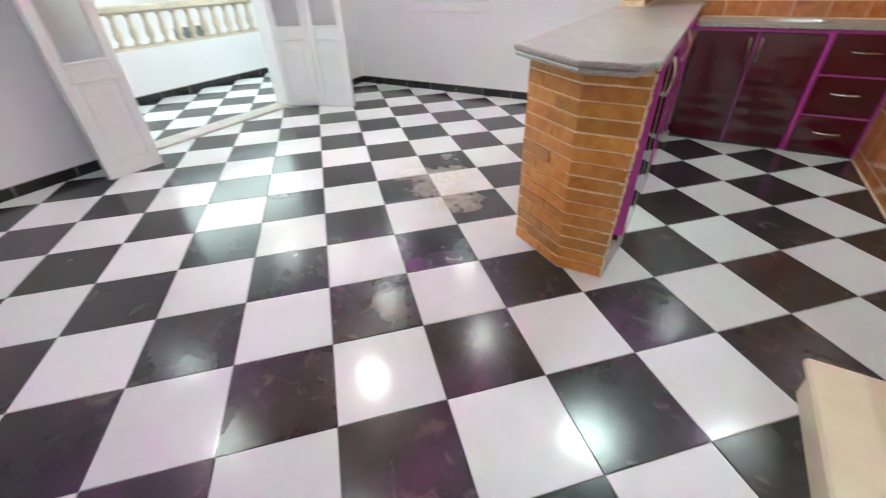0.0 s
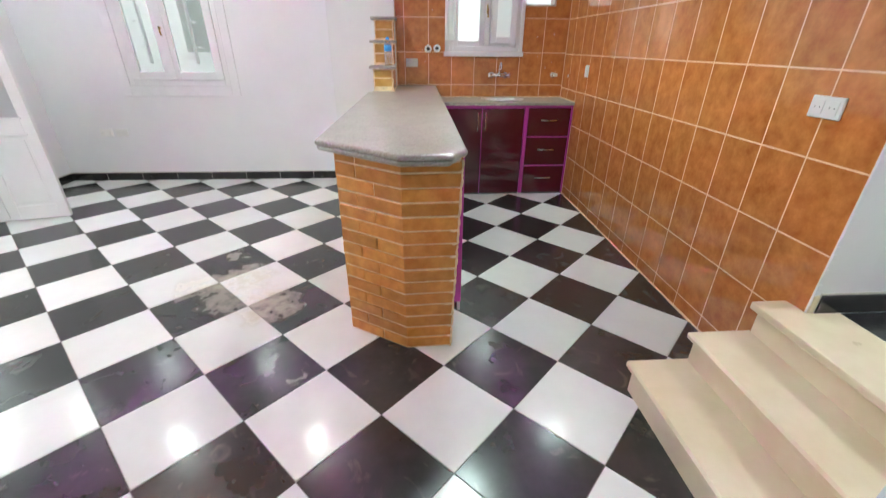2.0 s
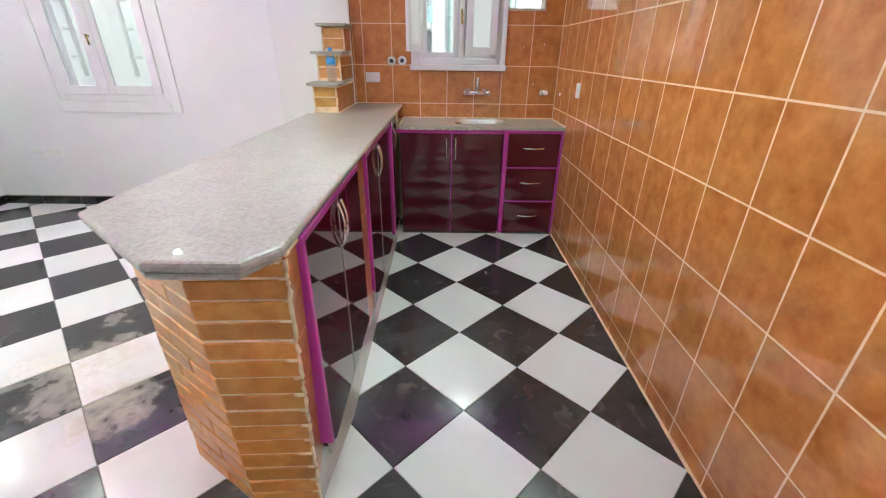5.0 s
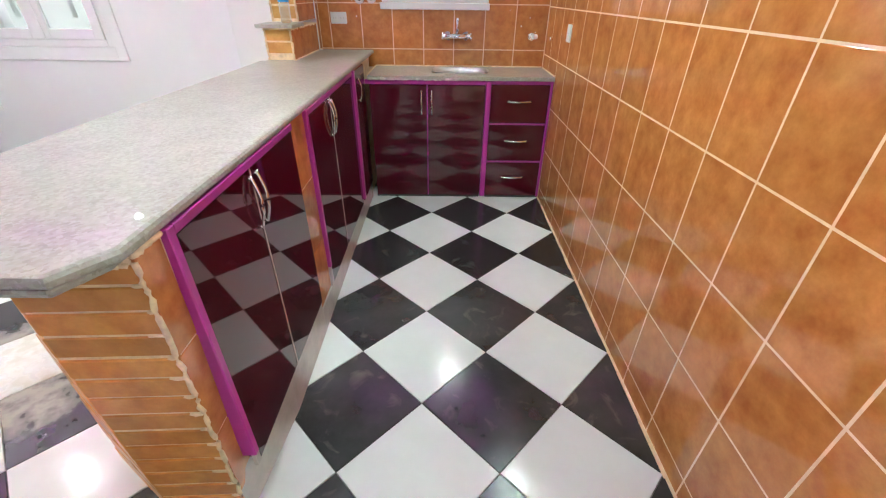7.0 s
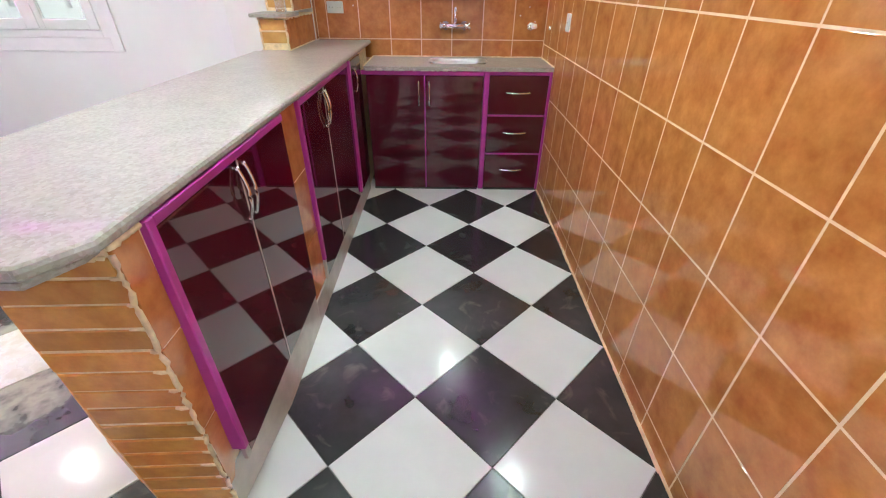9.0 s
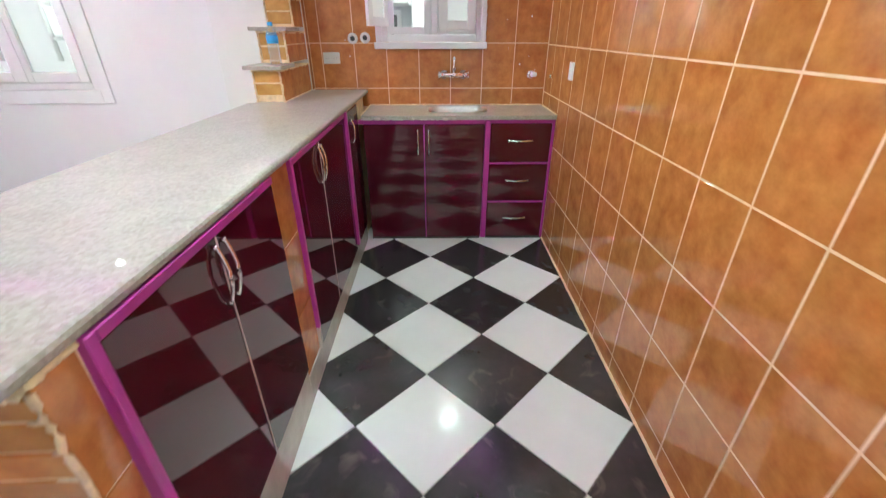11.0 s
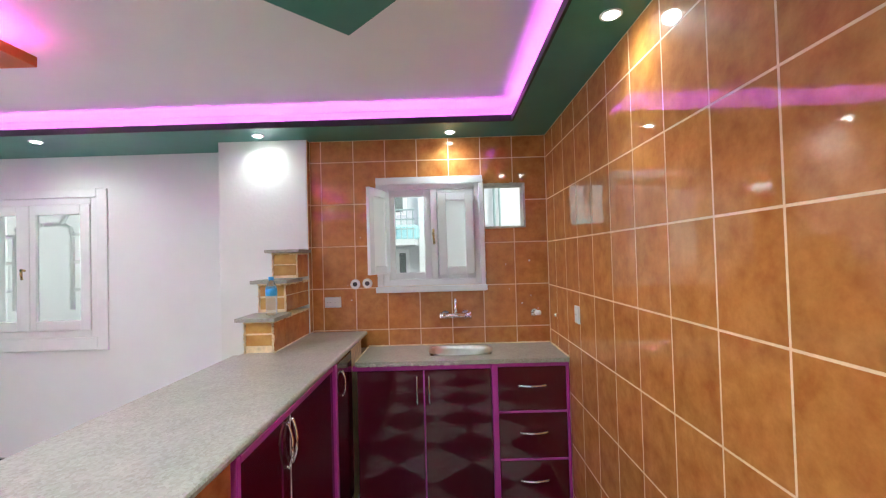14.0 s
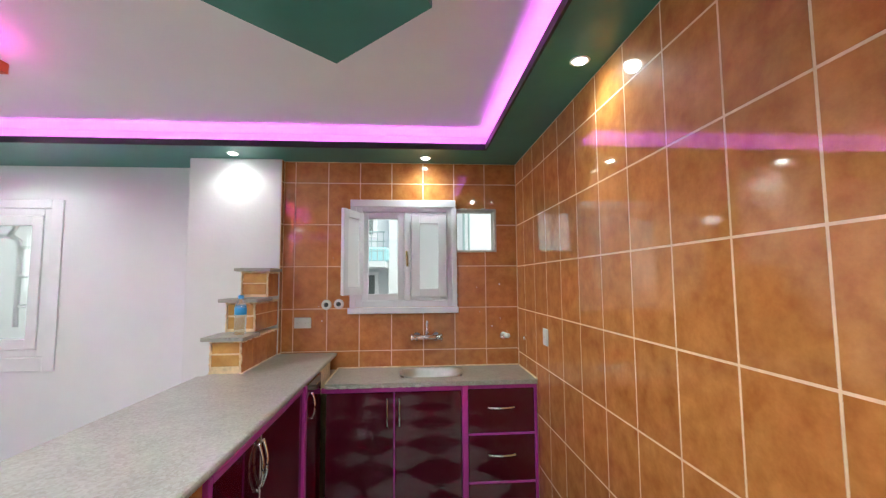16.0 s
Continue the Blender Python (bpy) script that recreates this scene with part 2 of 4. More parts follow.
def box(bm, lo, hi, bev=0.0):
    r = bmesh.ops.create_cube(bm, size=1.0)
    vs = r["verts"]
    for v in vs:
        v.co = Vector([(lo[i] + hi[i]) / 2 + v.co[i] * (hi[i] - lo[i]) for i in range(3)])
    if bev > 0:
        es = list({e for v in vs for e in v.link_edges})
        bmesh.ops.bevel(bm, geom=es, offset=bev, segments=1, affect="EDGES", profile=0.5)
    return bm


def boxes(*items, bev=0.0):
    bm = bmesh.new()
    for lo, hi in items:
        box(bm, lo, hi, bev)
    return bm


def cyl(bm, a, b, r1, r2=None, seg=16):
    a, b = Vector(a), Vector(b)
    d = b - a
    m = Matrix.Translation((a + b) / 2) @ d.to_track_quat("Z", "Y").to_matrix().to_4x4()
    bmesh.ops.create_cone(bm, cap_ends=True, segments=seg, radius1=r1, radius2=r1 if r2 is None else r2, depth=d.length, matrix=m)
    return bm


def tube(bm, pts, r, seg=10):
    """A round rod bent through the points."""
    pts = [Vector(p) for p in pts]
    rings = []
    up = Vector((0, 0, 1))
    for i, p in enumerate(pts):
        d = (pts[min(i + 1, len(pts) - 1)] - pts[max(i - 1, 0)]).normalized()
        s = d.cross(up)
        if s.length < 0.05:
            s = d.cross(Vector((1, 0, 0)))
        s.normalize()
        u = s.cross(d).normalized()
        rings.append([bm.verts.new(p + r * (math.cos(2 * math.pi * k / seg) * s + math.sin(2 * math.pi * k / seg) * u)) for k in range(seg)])
    for a, b in zip(rings, rings[1:]):
        for k in range(seg):
            bm.faces.new((a[k], a[(k + 1) % seg], b[(k + 1) % seg], b[k]))
    bm.faces.new(rings[0])
    bm.faces.new(rings[-1])
    return bm


def lathe(bm, profile, centre, seg=20):
    """profile: (radius, z) from bottom to top, turned about a vertical axis."""
    rings = []
    for r, z in profile:
        rings.append([bm.verts.new((centre[0] + r * math.cos(2 * math.pi * k / seg), centre[1] + r * math.sin(2 * math.pi * k / seg), centre[2] + z)) for k in range(seg)])
    for a, b in zip(rings, rings[1:]):
        for k in range(seg):
            bm.faces.new((a[k], a[(k + 1) % seg], b[(k + 1) % seg], b[k]))
    bm.faces.new(rings[0])
    bm.faces.new(rings[-1])
    return bm


def prism(bm, outline, z0, z1, bev=0.0):
    lo = [bm.verts.new((x, y, z0)) for x, y in outline]
    hi = [bm.verts.new((x, y, z1)) for x, y in outline]
    n = len(outline)
    fs = [bm.faces.new(lo), bm.faces.new(hi)]
    for i in range(n):
        fs.append(bm.faces.new((lo[i], lo[(i + 1) % n], hi[(i + 1) % n], hi[i])))
    if bev:
        es = list({e for f in fs for e in f.edges})
        bmesh.ops.bevel(bm, geom=es, offset=bev, segments=2, affect="EDGES", profile=0.6)
    return bm


def empty(name, at=(0, 0, 0)):
    ob = new(name)
    ob.location = at
    return ob


def local(ob, parent):
    """Keep a part where it stands in the world when its parent is elsewhere."""
    ob.matrix_parent_inverse = Matrix.Translation(-Vector(parent.location))
    return ob


def wall_boxes(bm, u0, u1, z0, z1, holes, place):
    """A wall as blocks around its openings; place(u, z) pairs -> corners of a block."""
    us = sorted({u0, u1, *[h[0] for h in holes], *[h[1] for h in holes]})
    zs = sorted({z0, z1, *[h[2] for h in holes], *[h[3] for h in holes]})
    for a, b in zip(us, us[1:]):
        for c, d in zip(zs, zs[1:]):
            if any(h[0] <= a and b <= h[1] and h[2] <= c and d <= h[3] for h in holes):
                continue
            lo, hi = place(a, c, b, d)
            box(bm, lo, hi)
    bmesh.ops.remove_doubles(bm, verts=bm.verts, dist=1e-5)
    # drop inner faces shared by two blocks
    bm.verts.index_update()
    seen = {}
    for f in bm.faces:
        seen.setdefault(frozenset(v.index for v in f.verts), []).append(f)
    bmesh.ops.delete(bm, geom=[f for fs in seen.values() if len(fs) > 1 for f in fs], context="FACES")
    return bm


# ---- plan ----
XE, YS, YH, XW, YB = 0.857, 1.855, 2.065, -4.53, -4.9
WIN = (-0.335, 0.375, 1.345, 2.085)
HOLE = (0.405, 0.690, 1.755, 2.055)
HALL_WIN = (-3.60, -2.595, 1.005, 2.085)
DOOR = (-1.18, 0.69, -0.02, 2.15)
TOP = 2.62

# ---- structure ----
bm = boxes(((XE + 0.008, -1.406, 0), (1.05, 2.30, TOP)))
wall_east = tagged(link_mesh("wall_east", bm, M_PAINT), "white plastered partition faced with glossy orange wall tiles", "wall", kind="structure")
bed = part("tile_bed", boxes(((XE + 0.0005, -1.403, 0), (XE + 0.0085, YS, SOFFIT))), M_GROUT, wall_east)
bm = wall_boxes(bmesh.new(), -0.86, 1.05, 0, TOP, [WIN, HOLE], lambda a, c, b, d: ((a, YS + 0.008, c), (b, 1.985, d)))
wall_north = tagged(link_mesh("wall_north", bm, M_PAINT), "kitchen wall faced with orange tiles above the sink", "wall", kind="structure")
bm = wall_boxes(bmesh.new(), -0.855, XE + 0.0005, 0, SOFFIT, [WIN, HOLE], lambda a, c, b, d: ((a, YS + 0.0005, c), (b, YS + 0.0085, d)))
bed_n = part("tile_bed", bm, M_GROUT, wall_north)
pier = tagged(link_mesh("wall_pier", boxes(((-1.49, 1.80, 0), (-0.858, 2.30, TOP)), bev=0.004), M_COLUMN), "white textured plaster pier between hall and kitchen", "wall", kind="structure")
bm = wall_boxes(bmesh.new(), XW - 0.3, -1.49, 0, TOP, [HALL_WIN], lambda a, c, b, d: ((a, YH, c), (b, 2.32, d)))
wall_hall = tagged(link_mesh("wall_hall", bm, M_PAINT), "plain white painted hall wall around a window", "wall", kind="structure")
bm = wall_boxes(bmesh.new(), YB, YH, -0.01, TOP, [DOOR], lambda a, c, b, d: ((XW - 0.22, a, c), (XW, b, d)))
wall_west = tagged(link_mesh("wall_west", bm, M_PAINT), "plain white painted wall with a balcony doorway", "wall", kind="structure")
wall_south = tagged(link_mesh("wall_south", boxes(((XW - 0.22, YB - 0.2, 0), (3.2, YB, TOP + 0.3))), M_PAINT), "plain white painted back wall", "wall", kind="structure")
wall_stair = tagged(link_mesh("wall_stair", boxes(((0.30, YB, 0), (3.2, -2.17, TOP + 0.3))), M_PAINT), "white plastered wall beside the steps", "wall", kind="structure")
wall_landing = tagged(link_mesh("wall_landing", boxes(((1.05, -1.406, 0), (3.2, -1.20, TOP + 0.3)), ((3.0, -2.17, 0), (3.2, -1.406, TOP + 0.3))), M_PAINT), "white plastered wall along the raised landing", "wall", kind="structure")

# floor bed and ground outside
floor_ob = tagged(link_mesh("floor", boxes(((XW - 0.05, YB, -0.25), (1.2, 2.2, -0.006))), M_JOINT), "black and white chequered glazed tile floor laid diagonally", "floor", kind="structure")
balcony_floor = tagged(link_mesh("balcony_floor", boxes(((-6.95, -3.2, -0.25), (XW - 0.05, 3.6, -0.006))), M_JOINT), "chequered tile floor of the balcony", "floor", kind="structure")
ground = tagged(link_mesh("ground", boxes(((-300, -300, -3.3), (300, 300, -3.1))), M_GROUND), "dusty street ground below the flat", "ground", kind="structure")

# ceiling, dropped border and hanging panels
ceiling = tagged(link_mesh("ceiling", boxes(((XW - 0.2, YB - 0.2, CEIL), (3.2, 2.32, CEIL + 0.1))), M_CEIL), "smooth off-white plaster ceiling", "ceiling", kind="structure")
IX0, IX1, IY0, IY1 = -4.17, 0.566, -4.2, 1.510
COVE = 0.145  # from the lip back to the riser
ring = boxes(((XW, IY1 + 0.012, SOFFIT), (XE, YH, LIP)), ((XW, YB, SOFFIT), (XE, IY0 - 0.012, LIP)), ((XW, IY0 - 0.012, SOFFIT), (IX0 - 0.012, IY1 + 0.012, LIP)), ((IX1 + 0.012, IY0 - 0.012, SOFFIT), (XE, IY1 + 0.012, LIP)))
soffit = tagged(link_mesh("ceiling_border", ring, M_GREEN), "dark green dropped ceiling border with recessed spotlights", "ceiling", kind="structure")
lip = boxes(((IX0 - 0.012, IY1, SOFFIT - 0.002), (IX1 + 0.012, IY1 + 0.012, LIP + 0.027)), ((IX0 - 0.012, IY0 - 0.012, SOFFIT - 0.002), (IX1 + 0.012, IY0, LIP + 0.027)), ((IX0 - 0.012, IY0, SOFFIT - 0.002), (IX0, IY1, LIP + 0.027)), ((IX1, IY0, SOFFIT - 0.002), (IX1 + 0.012, IY1, LIP + 0.027)))
part("border_lip", lip, M_LIP, soffit)
# added back that closes the cove and holds the strips' light in
riser = boxes(((XW, IY1 + COVE, LIP + 0.0005), (XE, YH, CEIL + 0.001)), ((XW, YB, LIP + 0.0005), (XE, IY0 - COVE, CEIL + 0.001)), ((XW, IY0 - COVE, LIP + 0.0005), (IX0 - COVE, IY1 + COVE, CEIL + 0.001)), ((IX1 + COVE, IY0 - COVE, LIP + 0.0005), (XE, IY1 + COVE, CEIL + 0.001)))
part("riser", riser, M_CEIL, soffit, "plain white back added to close the cove")


def led_strip(lo, hi, material=M_LED):
    ob = link_mesh("led_strip", boxes((lo, hi)), material)
    return tagged(ob, "glowing magenta light strip hidden in the ceiling cove", "light strip", "cove light strips")


LZ, LO, LI = LIP + 0.0006, 0.034, 0.017
led_strip((IX0 - LO, IY1 + LI, LZ), (IX1 + LO, IY1 + LO, LZ + 0.004))
led_strip((IX0 - LO, IY0 - LO, LZ), (IX1 + LO, IY0 - LI, LZ + 0.004))
led_strip((IX0 - LO, IY0 - 0.014, LZ), (IX0 - LI, IY1 + 0.014, LZ + 0.004))
led_strip((IX1 + LI, IY0 - 0.014, LZ), (IX1 + LO, IY1 + 0.014, LZ + 0.004))

# green panel with a straight point and hollowed sides
outline = [(-0.227, 0.457), (0.142, 0.092)]
for k in range(1, 12):
    a = radians(100 + 160 * k / 12)
    outline.append((0.142 + 0.06 + 0.36 * (math.cos(a) + 0.17), -0.29 + 0.365 * math.sin(a)))
outline += [(0.142, -0.66), (-0.227, -1.03), (-0.697, -0.56)]
for k in range(1, 8):
    a = radians(-80 + 160 * k / 8)
    outline.append((-0.73 + 0.16 * (math.cos(a) - 0.17), -0.30 + 0.262 * math.sin(a)))
outline += [(-0.697, -0.016)]
tagged(link_mesh("ceiling_panel", prism(bmesh.new(), outline, SOFFIT, CEIL + 0.002), M_GREEN), "dark green pointed plaster panel fixed below the ceiling", "ceiling panel")
orange_panel = empty("ceiling_panel")
tagged(orange_panel, "orange rectangular plaster panel hung below the ceiling with magenta glow", "ceiling panel")
OX0, OX1, OY0, OY1 = -3.62, -1.612, -2.2, 0.628
part("board", boxes(((OX0, OY0, SOFFIT), (OX1, OY1, SOFFIT + 0.045)), bev=0.002), M_ORANGE, orange_panel)
part("hanger", boxes(((OX0 + 0.15, OY0 + 0.15, SOFFIT + 0.045), (OX1 - 0.15, OY1 - 0.15, CEIL + 0.002))), M_CEIL, orange_panel)
for lo, hi in (((OX0 + 0.05, OY1 - 0.07, 0), (OX1 - 0.05, OY1 - 0.058, 0)), ((OX0 + 0.05, OY0 + 0.058, 0), (OX1 - 0.05, OY0 + 0.07, 0)), ((OX0 + 0.058, OY0 + 0.08, 0), (OX0 + 0.07, OY1 - 0.08, 0)), ((OX1 - 0.07, OY0 + 0.08, 0), (OX1 - 0.058, OY1 - 0.08, 0))):
    led_strip((lo[0], lo[1], SOFFIT + 0.0455), (hi[0], hi[1], SOFFIT + 0.053), M_LED_PANEL)


# ---- lamps ----
def spotlight(x, y, z, watts, spread=150, blend=0.8, soft=0.03, colour=SPOT_COLOUR):
    s = empty("spotlight", (x, y, z))
    tagged(s, "small round recessed white ceiling spotlight, lit", "spotlight", "ceiling spotlights")
    bm = bmesh.new()
    prof = [(0.024, -0.001), (0.036, -0.004), (0.040, -0.002), (0.040, 0.004), (0.026, 0.004)]
    lathe(bm, prof, (0, 0, 0), 24)
    part("trim_ring", bm, M_PLASTIC, s, smooth=True)
    bm = cyl(bmesh.new(), (0, 0, -0.006), (0, 0, -0.002), 0.023, seg=20)
    part("lamp_face", bm, M_LAMP, s)
    la = new("spot_light", bpy.data.lights.new("spot_light", "SPOT"))
    la.data.energy, la.data.color = watts, colour
    la.data.spot_size, la.data.spot_blend, la.data.shadow_soft_size = radians(spread), blend, soft
    la.matrix_world = Matrix.Translation((x, y, z - 0.012))
    return s


KITCHEN_WHITE = (0.93, 1.0, 0.95)
for x, y in ((0.170, 1.72), (0.748, 0.375)):
    spotlight(x, y, SOFFIT, SPOT_WATTS * 1.25, 150, 0.95, 0.03, KITCHEN_WHITE)
# unseen border spotlights, added to fill out the ring
for x, y in ((0.745, -3.2), (-4.48, 0.9), (-4.48, -1.6), (-2.6, -4.4), (-0.6, -4.4)):
    spotlight(x, y, SOFFIT, SPOT_WATTS)
spotlight(-1.145, 1.675, SOFFIT, SPOT_WATTS * 0.7)
# the first is seen; the second is added out of view for the hall wall
for x, y in ((-2.66, 1.655), (-3.95, 1.66)):
    spotlight(x, y, SOFFIT, SPOT_WATTS * 1.0, 160, 0.6)
for x, y in ((-1.79, 0.42), (-3.2, 0.45), (-3.35, -1.98), (-1.79, -1.98)):
    spotlight(x, y, SOFFIT, CENTRE_WATTS * 0.33, 172, 0.5, 0.045)


def panel_lamp(x, y, z, r, watts):
    """A flat round light set under a ceiling panel."""
    p = empty("panel_lamp", (x, y, z))
    tagged(p, "flat round white panel light under the green ceiling panel, lit", "ceiling lamp")
    part("trim_ring", lathe(bmesh.new(), [(r, -0.012), (r * 1.10, -0.010), (r * 1.13, 0.0), (r, 0.001)], (0, 0, 0), 32), M_PLASTIC, p, smooth=True)
    part("lamp_face", cyl(bmesh.new(), (0, 0, -0.010), (0, 0, -0.004), r * 0.985, seg=32), glow("panel_face", (1.0, 1.0, 0.94), 9.0), p)
    la = new("panel_light", bpy.data.lights.new("panel_light", "SPOT"))
    la.data.energy, la.data.color = watts, KITCHEN_WHITE
    la.data.spot_size, la.data.spot_blend, la.data.shadow_soft_size = radians(152), 0.6, r * 2.1
    la.matrix_world = Matrix.Translation((x, y, z - 0.02))


panel_lamp(-0.36, -0.34, SOFFIT, 0.10, CENTRE_WATTS * 1.45)
# unseen lamp added to brighten the landing and its white wall
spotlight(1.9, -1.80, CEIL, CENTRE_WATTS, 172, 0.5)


def globe_lamp(x, y, z, r, power, label):
    g = empty("ceiling_lamp", (x, y, z))
    tagged(g, label, "ceiling lamp")
    part("base", lathe(bmesh.new(), [(r * 0.7, -0.02), (r * 0.7, 0.0)], (0, 0, 0), 24), M_PLASTIC, g)
    prof = [(r * 0.02, -r * 0.62)] + [(r * math.sin(radians(a)), -0.02 - r * 0.6 * math.cos(radians(a))) for a in range(10, 95, 12)]
    part("shade", lathe(bmesh.new(), prof, (0, 0, 0), 24), glow("opal_shade", (1.0, 0.97, 0.92), power), g, smooth=True)
    return g


globe_lamp(-2.6, -0.68, SOFFIT, 0.11, 72, "round opal ceiling lamp, lit, on the orange panel")


# ---- tiles and bricks helpers ----
PIECES = {}


def piece_mesh(name, w, h, d, bev, material):
    """A shallow block w by h, its face at z = 0 and its back at z = -d, shared by all pieces of that size."""
    key = (name, round(w, 3), round(h, 3))
    if key not in PIECES:
        bev = min(bev, w / 3, h / 3)
        a, b = w / 2, h / 2
        vs = [(-a, -b, -d), (a, -b, -d), (a, b, -d), (-a, b, -d), (-a, -b, -bev), (a, -b, -bev), (a, b, -bev), (-a, b, -bev), (-a + bev, -b + bev, 0), (a - bev, -b + bev, 0), (a - bev, b - bev, 0), (-a + bev, b - bev, 0)]
        fs = [(8, 9, 10, 11)]
        for k in range(4):
            m = (k + 1) % 4
            fs += [(k, m, 4 + m, 4 + k), (4 + k, 4 + m, 8 + m, 8 + k)]
        me = bpy.data.meshes.new(name)
        me.from_pydata(vs, [], fs)
        me.materials.append(material)
        PIECES[key] = me
    return PIECES[key]


def lay(name, parent, w, h, d, bev, material, m):
    ob = new(name, piece_mesh(name, w, h, d, bev, material))
    ob.parent = parent
    ob.matrix_basis = m
    return ob


def cut_rect(rects, hole):
    out = []
    for a, b, c, d in rects:
        e, f, g, h = hole
        if f <= a or e >= b or h <= c or g >= d:
            out.append((a, b, c, d))
            continue
        if a < e:
            out.append((a, e, c, d))
        if f < b:
            out.append((f, b, c, d))
        a2, b2 = max(a, e), min(b, f)
        if c < g:
            out.append((a2, b2, c, g))
        if h < d:
            out.append((a2, b2, h, d))
    return out


# ---- bar ----
BAR_TOP = 1.03
bar = empty("bar_counter", (-0.78, 0.2, 0))
tagged(bar, "brick-faced bar counter base with tiled kitchen side", "bar counter")
BASE = [(-0.4885, -1.02), (-0.745, -1.03), (-1.05, -0.80), (-1.05, 1.80), (-0.505, 1.80)]
inner = [(-0.495, -1.0165), (-0.744, -1.0265), (-1.0465, -0.798), (-1.0465, 1.79), (-0.495, 1.79)]
core = local(part("core", prism(bmesh.new(), inner, 0, 1.002), M_MORTAR, bar), bar)


def inset(pts, d):
    n, out = len(pts), []
    for i in range(n):
        p0, p, p2 = Vector(pts[i - 1]), Vector(pts[i]), Vector(pts[(i + 1) % n])
        e1, e2 = (p - p0).normalized(), (p2 - p).normalized()
        n1, n2 = Vector((-e1.y, e1.x)), Vector((-e2.y, e2.x))
        out.append(p + (n1 + n2) / (1 + n1.dot(n2)) * d)
    return out


def layers(outline, levels):
    """A slab built up from outlines set in by d at height z."""
    bm = bmesh.new()
    rings = [[bm.verts.new((q.x, q.y, z)) for q in inset(outline, d)] for d, z in levels]
    for a, b in zip(rings, rings[1:]):
        for k in range(len(a)):
            bm.faces.new((a[k], a[(k + 1) % len(a)], b[(k + 1) % len(a)], b[k]))
    bm.faces.new(rings[0])
    bm.faces.new(rings[-1])
    return bm


TOPLINE = [(-0.535, -1.134), (-0.474, -1.045), (-0.461, 1.850), (-0.852, 1.850), (-0.852, 1.795), (-1.055, 1.795), (-1.055, 1.19), (-1.088, 1.19), (-1.118, -0.835), (-0.75, -1.135)]
worktop = tagged(empty("bar_worktop"), "pale speckled granite worktop with moulded edge on the bar", "worktop")
T = BAR_TOP
part("slab", layers(TOPLINE, [(0.012, T), (0.004, T - 0.003), (0.0, T - 0.010), (0.0, T - 0.020), (0.004, T - 0.025), (0.010, T - 0.027)]), M_GRANITE, worktop)
UNDERLINE = [(-0.545, -1.134), (-0.497, -1.045), (-0.489, 1.850)] + TOPLINE[3:]
part("edge_moulding", layers(UNDERLINE, [(0.012, T - 0.0272), (0.007, T - 0.030), (0.005, T - 0.036), (0.009, T - 0.045), (0.018, T - 0.051)]), M_GRANITE, worktop, "moulded granite edge under the slab")


def brick_face(parent, p, q, z0, z1, courses, lengths, material, ref):
    """Bricks on an upright face from p to q (seen with p at its left), laid in stretcher courses."""
    p, q = Vector((*p, 0)), Vector((*q, 0))
    along = (q - p).normalized()
    out = along.cross(Vector((0, 0, 1)))
    total, h, gap = (q - p).length, (z1 - z0) / courses, 0.0075
    rot = Matrix((along, Vector((0, 0, 1)), out)).transposed().to_4x4()
    for c in range(courses):
        cuts = [0.0, *[x for x in lengths(c, total) if 0.02 < x < total - 0.02], total]
        for a, b in zip(cuts, cuts[1:]):
            w = b - a - (0.0055 if b < total - 1e-4 else 0.001)
            centre = p + along * (a + w / 2) + Vector((0, 0, z0 + h * (c + 0.5)))
            jit = Matrix.Translation((random.uniform(-0.001, 0.001), random.uniform(-0.0015, 0.0015), random.uniform(-0.002, 0.001))) @ Matrix.Rotation(random.uniform(-0.006, 0.006), 4, "Z")
            m = Matrix.Translation(-Vector(ref)) @ Matrix.Translation(centre) @ rot @ jit
            lay("brick", parent, w, h - gap, 0.02, 0.003, material, m)


COURSES = 14
brick_face(bar, BASE[1], BASE[0], 0.0, 0.927, COURSES, lambda c, t: [], M_BRICK, bar.location)
brick_face(bar, BASE[1], BASE[0], 0.927, 0.978, 1, lambda c, t: [], M_BRICK, bar.location)
brick_face(bar, BASE[2], BASE[1], 0.0, 0.927, COURSES, lambda c, t: [t * (0.33 if c % 2 else 0.60)], M_BRICK, bar.location)
brick_face(bar, BASE[2], BASE[1], 0.927, 0.978, 1, lambda c, t: [t * 0.33], M_BRICK, bar.location)
brick_face(bar, BASE[3], BASE[2], 0.0, 0.978, COURSES + 1, lambda c, t: [0.24 * k + (0.12 if c % 2 else 0) for k in range(1, 11)], M_BRICK, bar.location)

# kitchen side of the bar: orange tiles at its end and between the units
for y0, edge in ((-1.016, -0.934), (-0.150, 0.034)):
    for z0, z1 in ((0.134, 0.42), (0.42, 0.725), (0.725, 1.001)):
        y1 = edge + 0.030 if z0 < 0.2 else edge
        m = Matrix.Translation(-bar.location) @ Matrix.Translation((-0.4855, (y0 + y1) / 2, (z0 + z1) / 2)) @ Matrix(((0, 0, 1, 0), (1, 0, 0, 0), (0, 1, 0, 0), (0, 0, 0, 1)))
        lay("tile", bar, y1 - y0 - 0.005, z1 - z0 - 0.005, 0.012, 0.002, M_WALL_TILE, m)
random.seed(11)
bm = tube(bmesh.new(), [(-0.4875 + random.uniform(-0.0015, 0.0025), -1.018 + random.uniform(-0.003, 0.002), 0.979 * k / 44) for k in range(45)], 0.0062, 8)
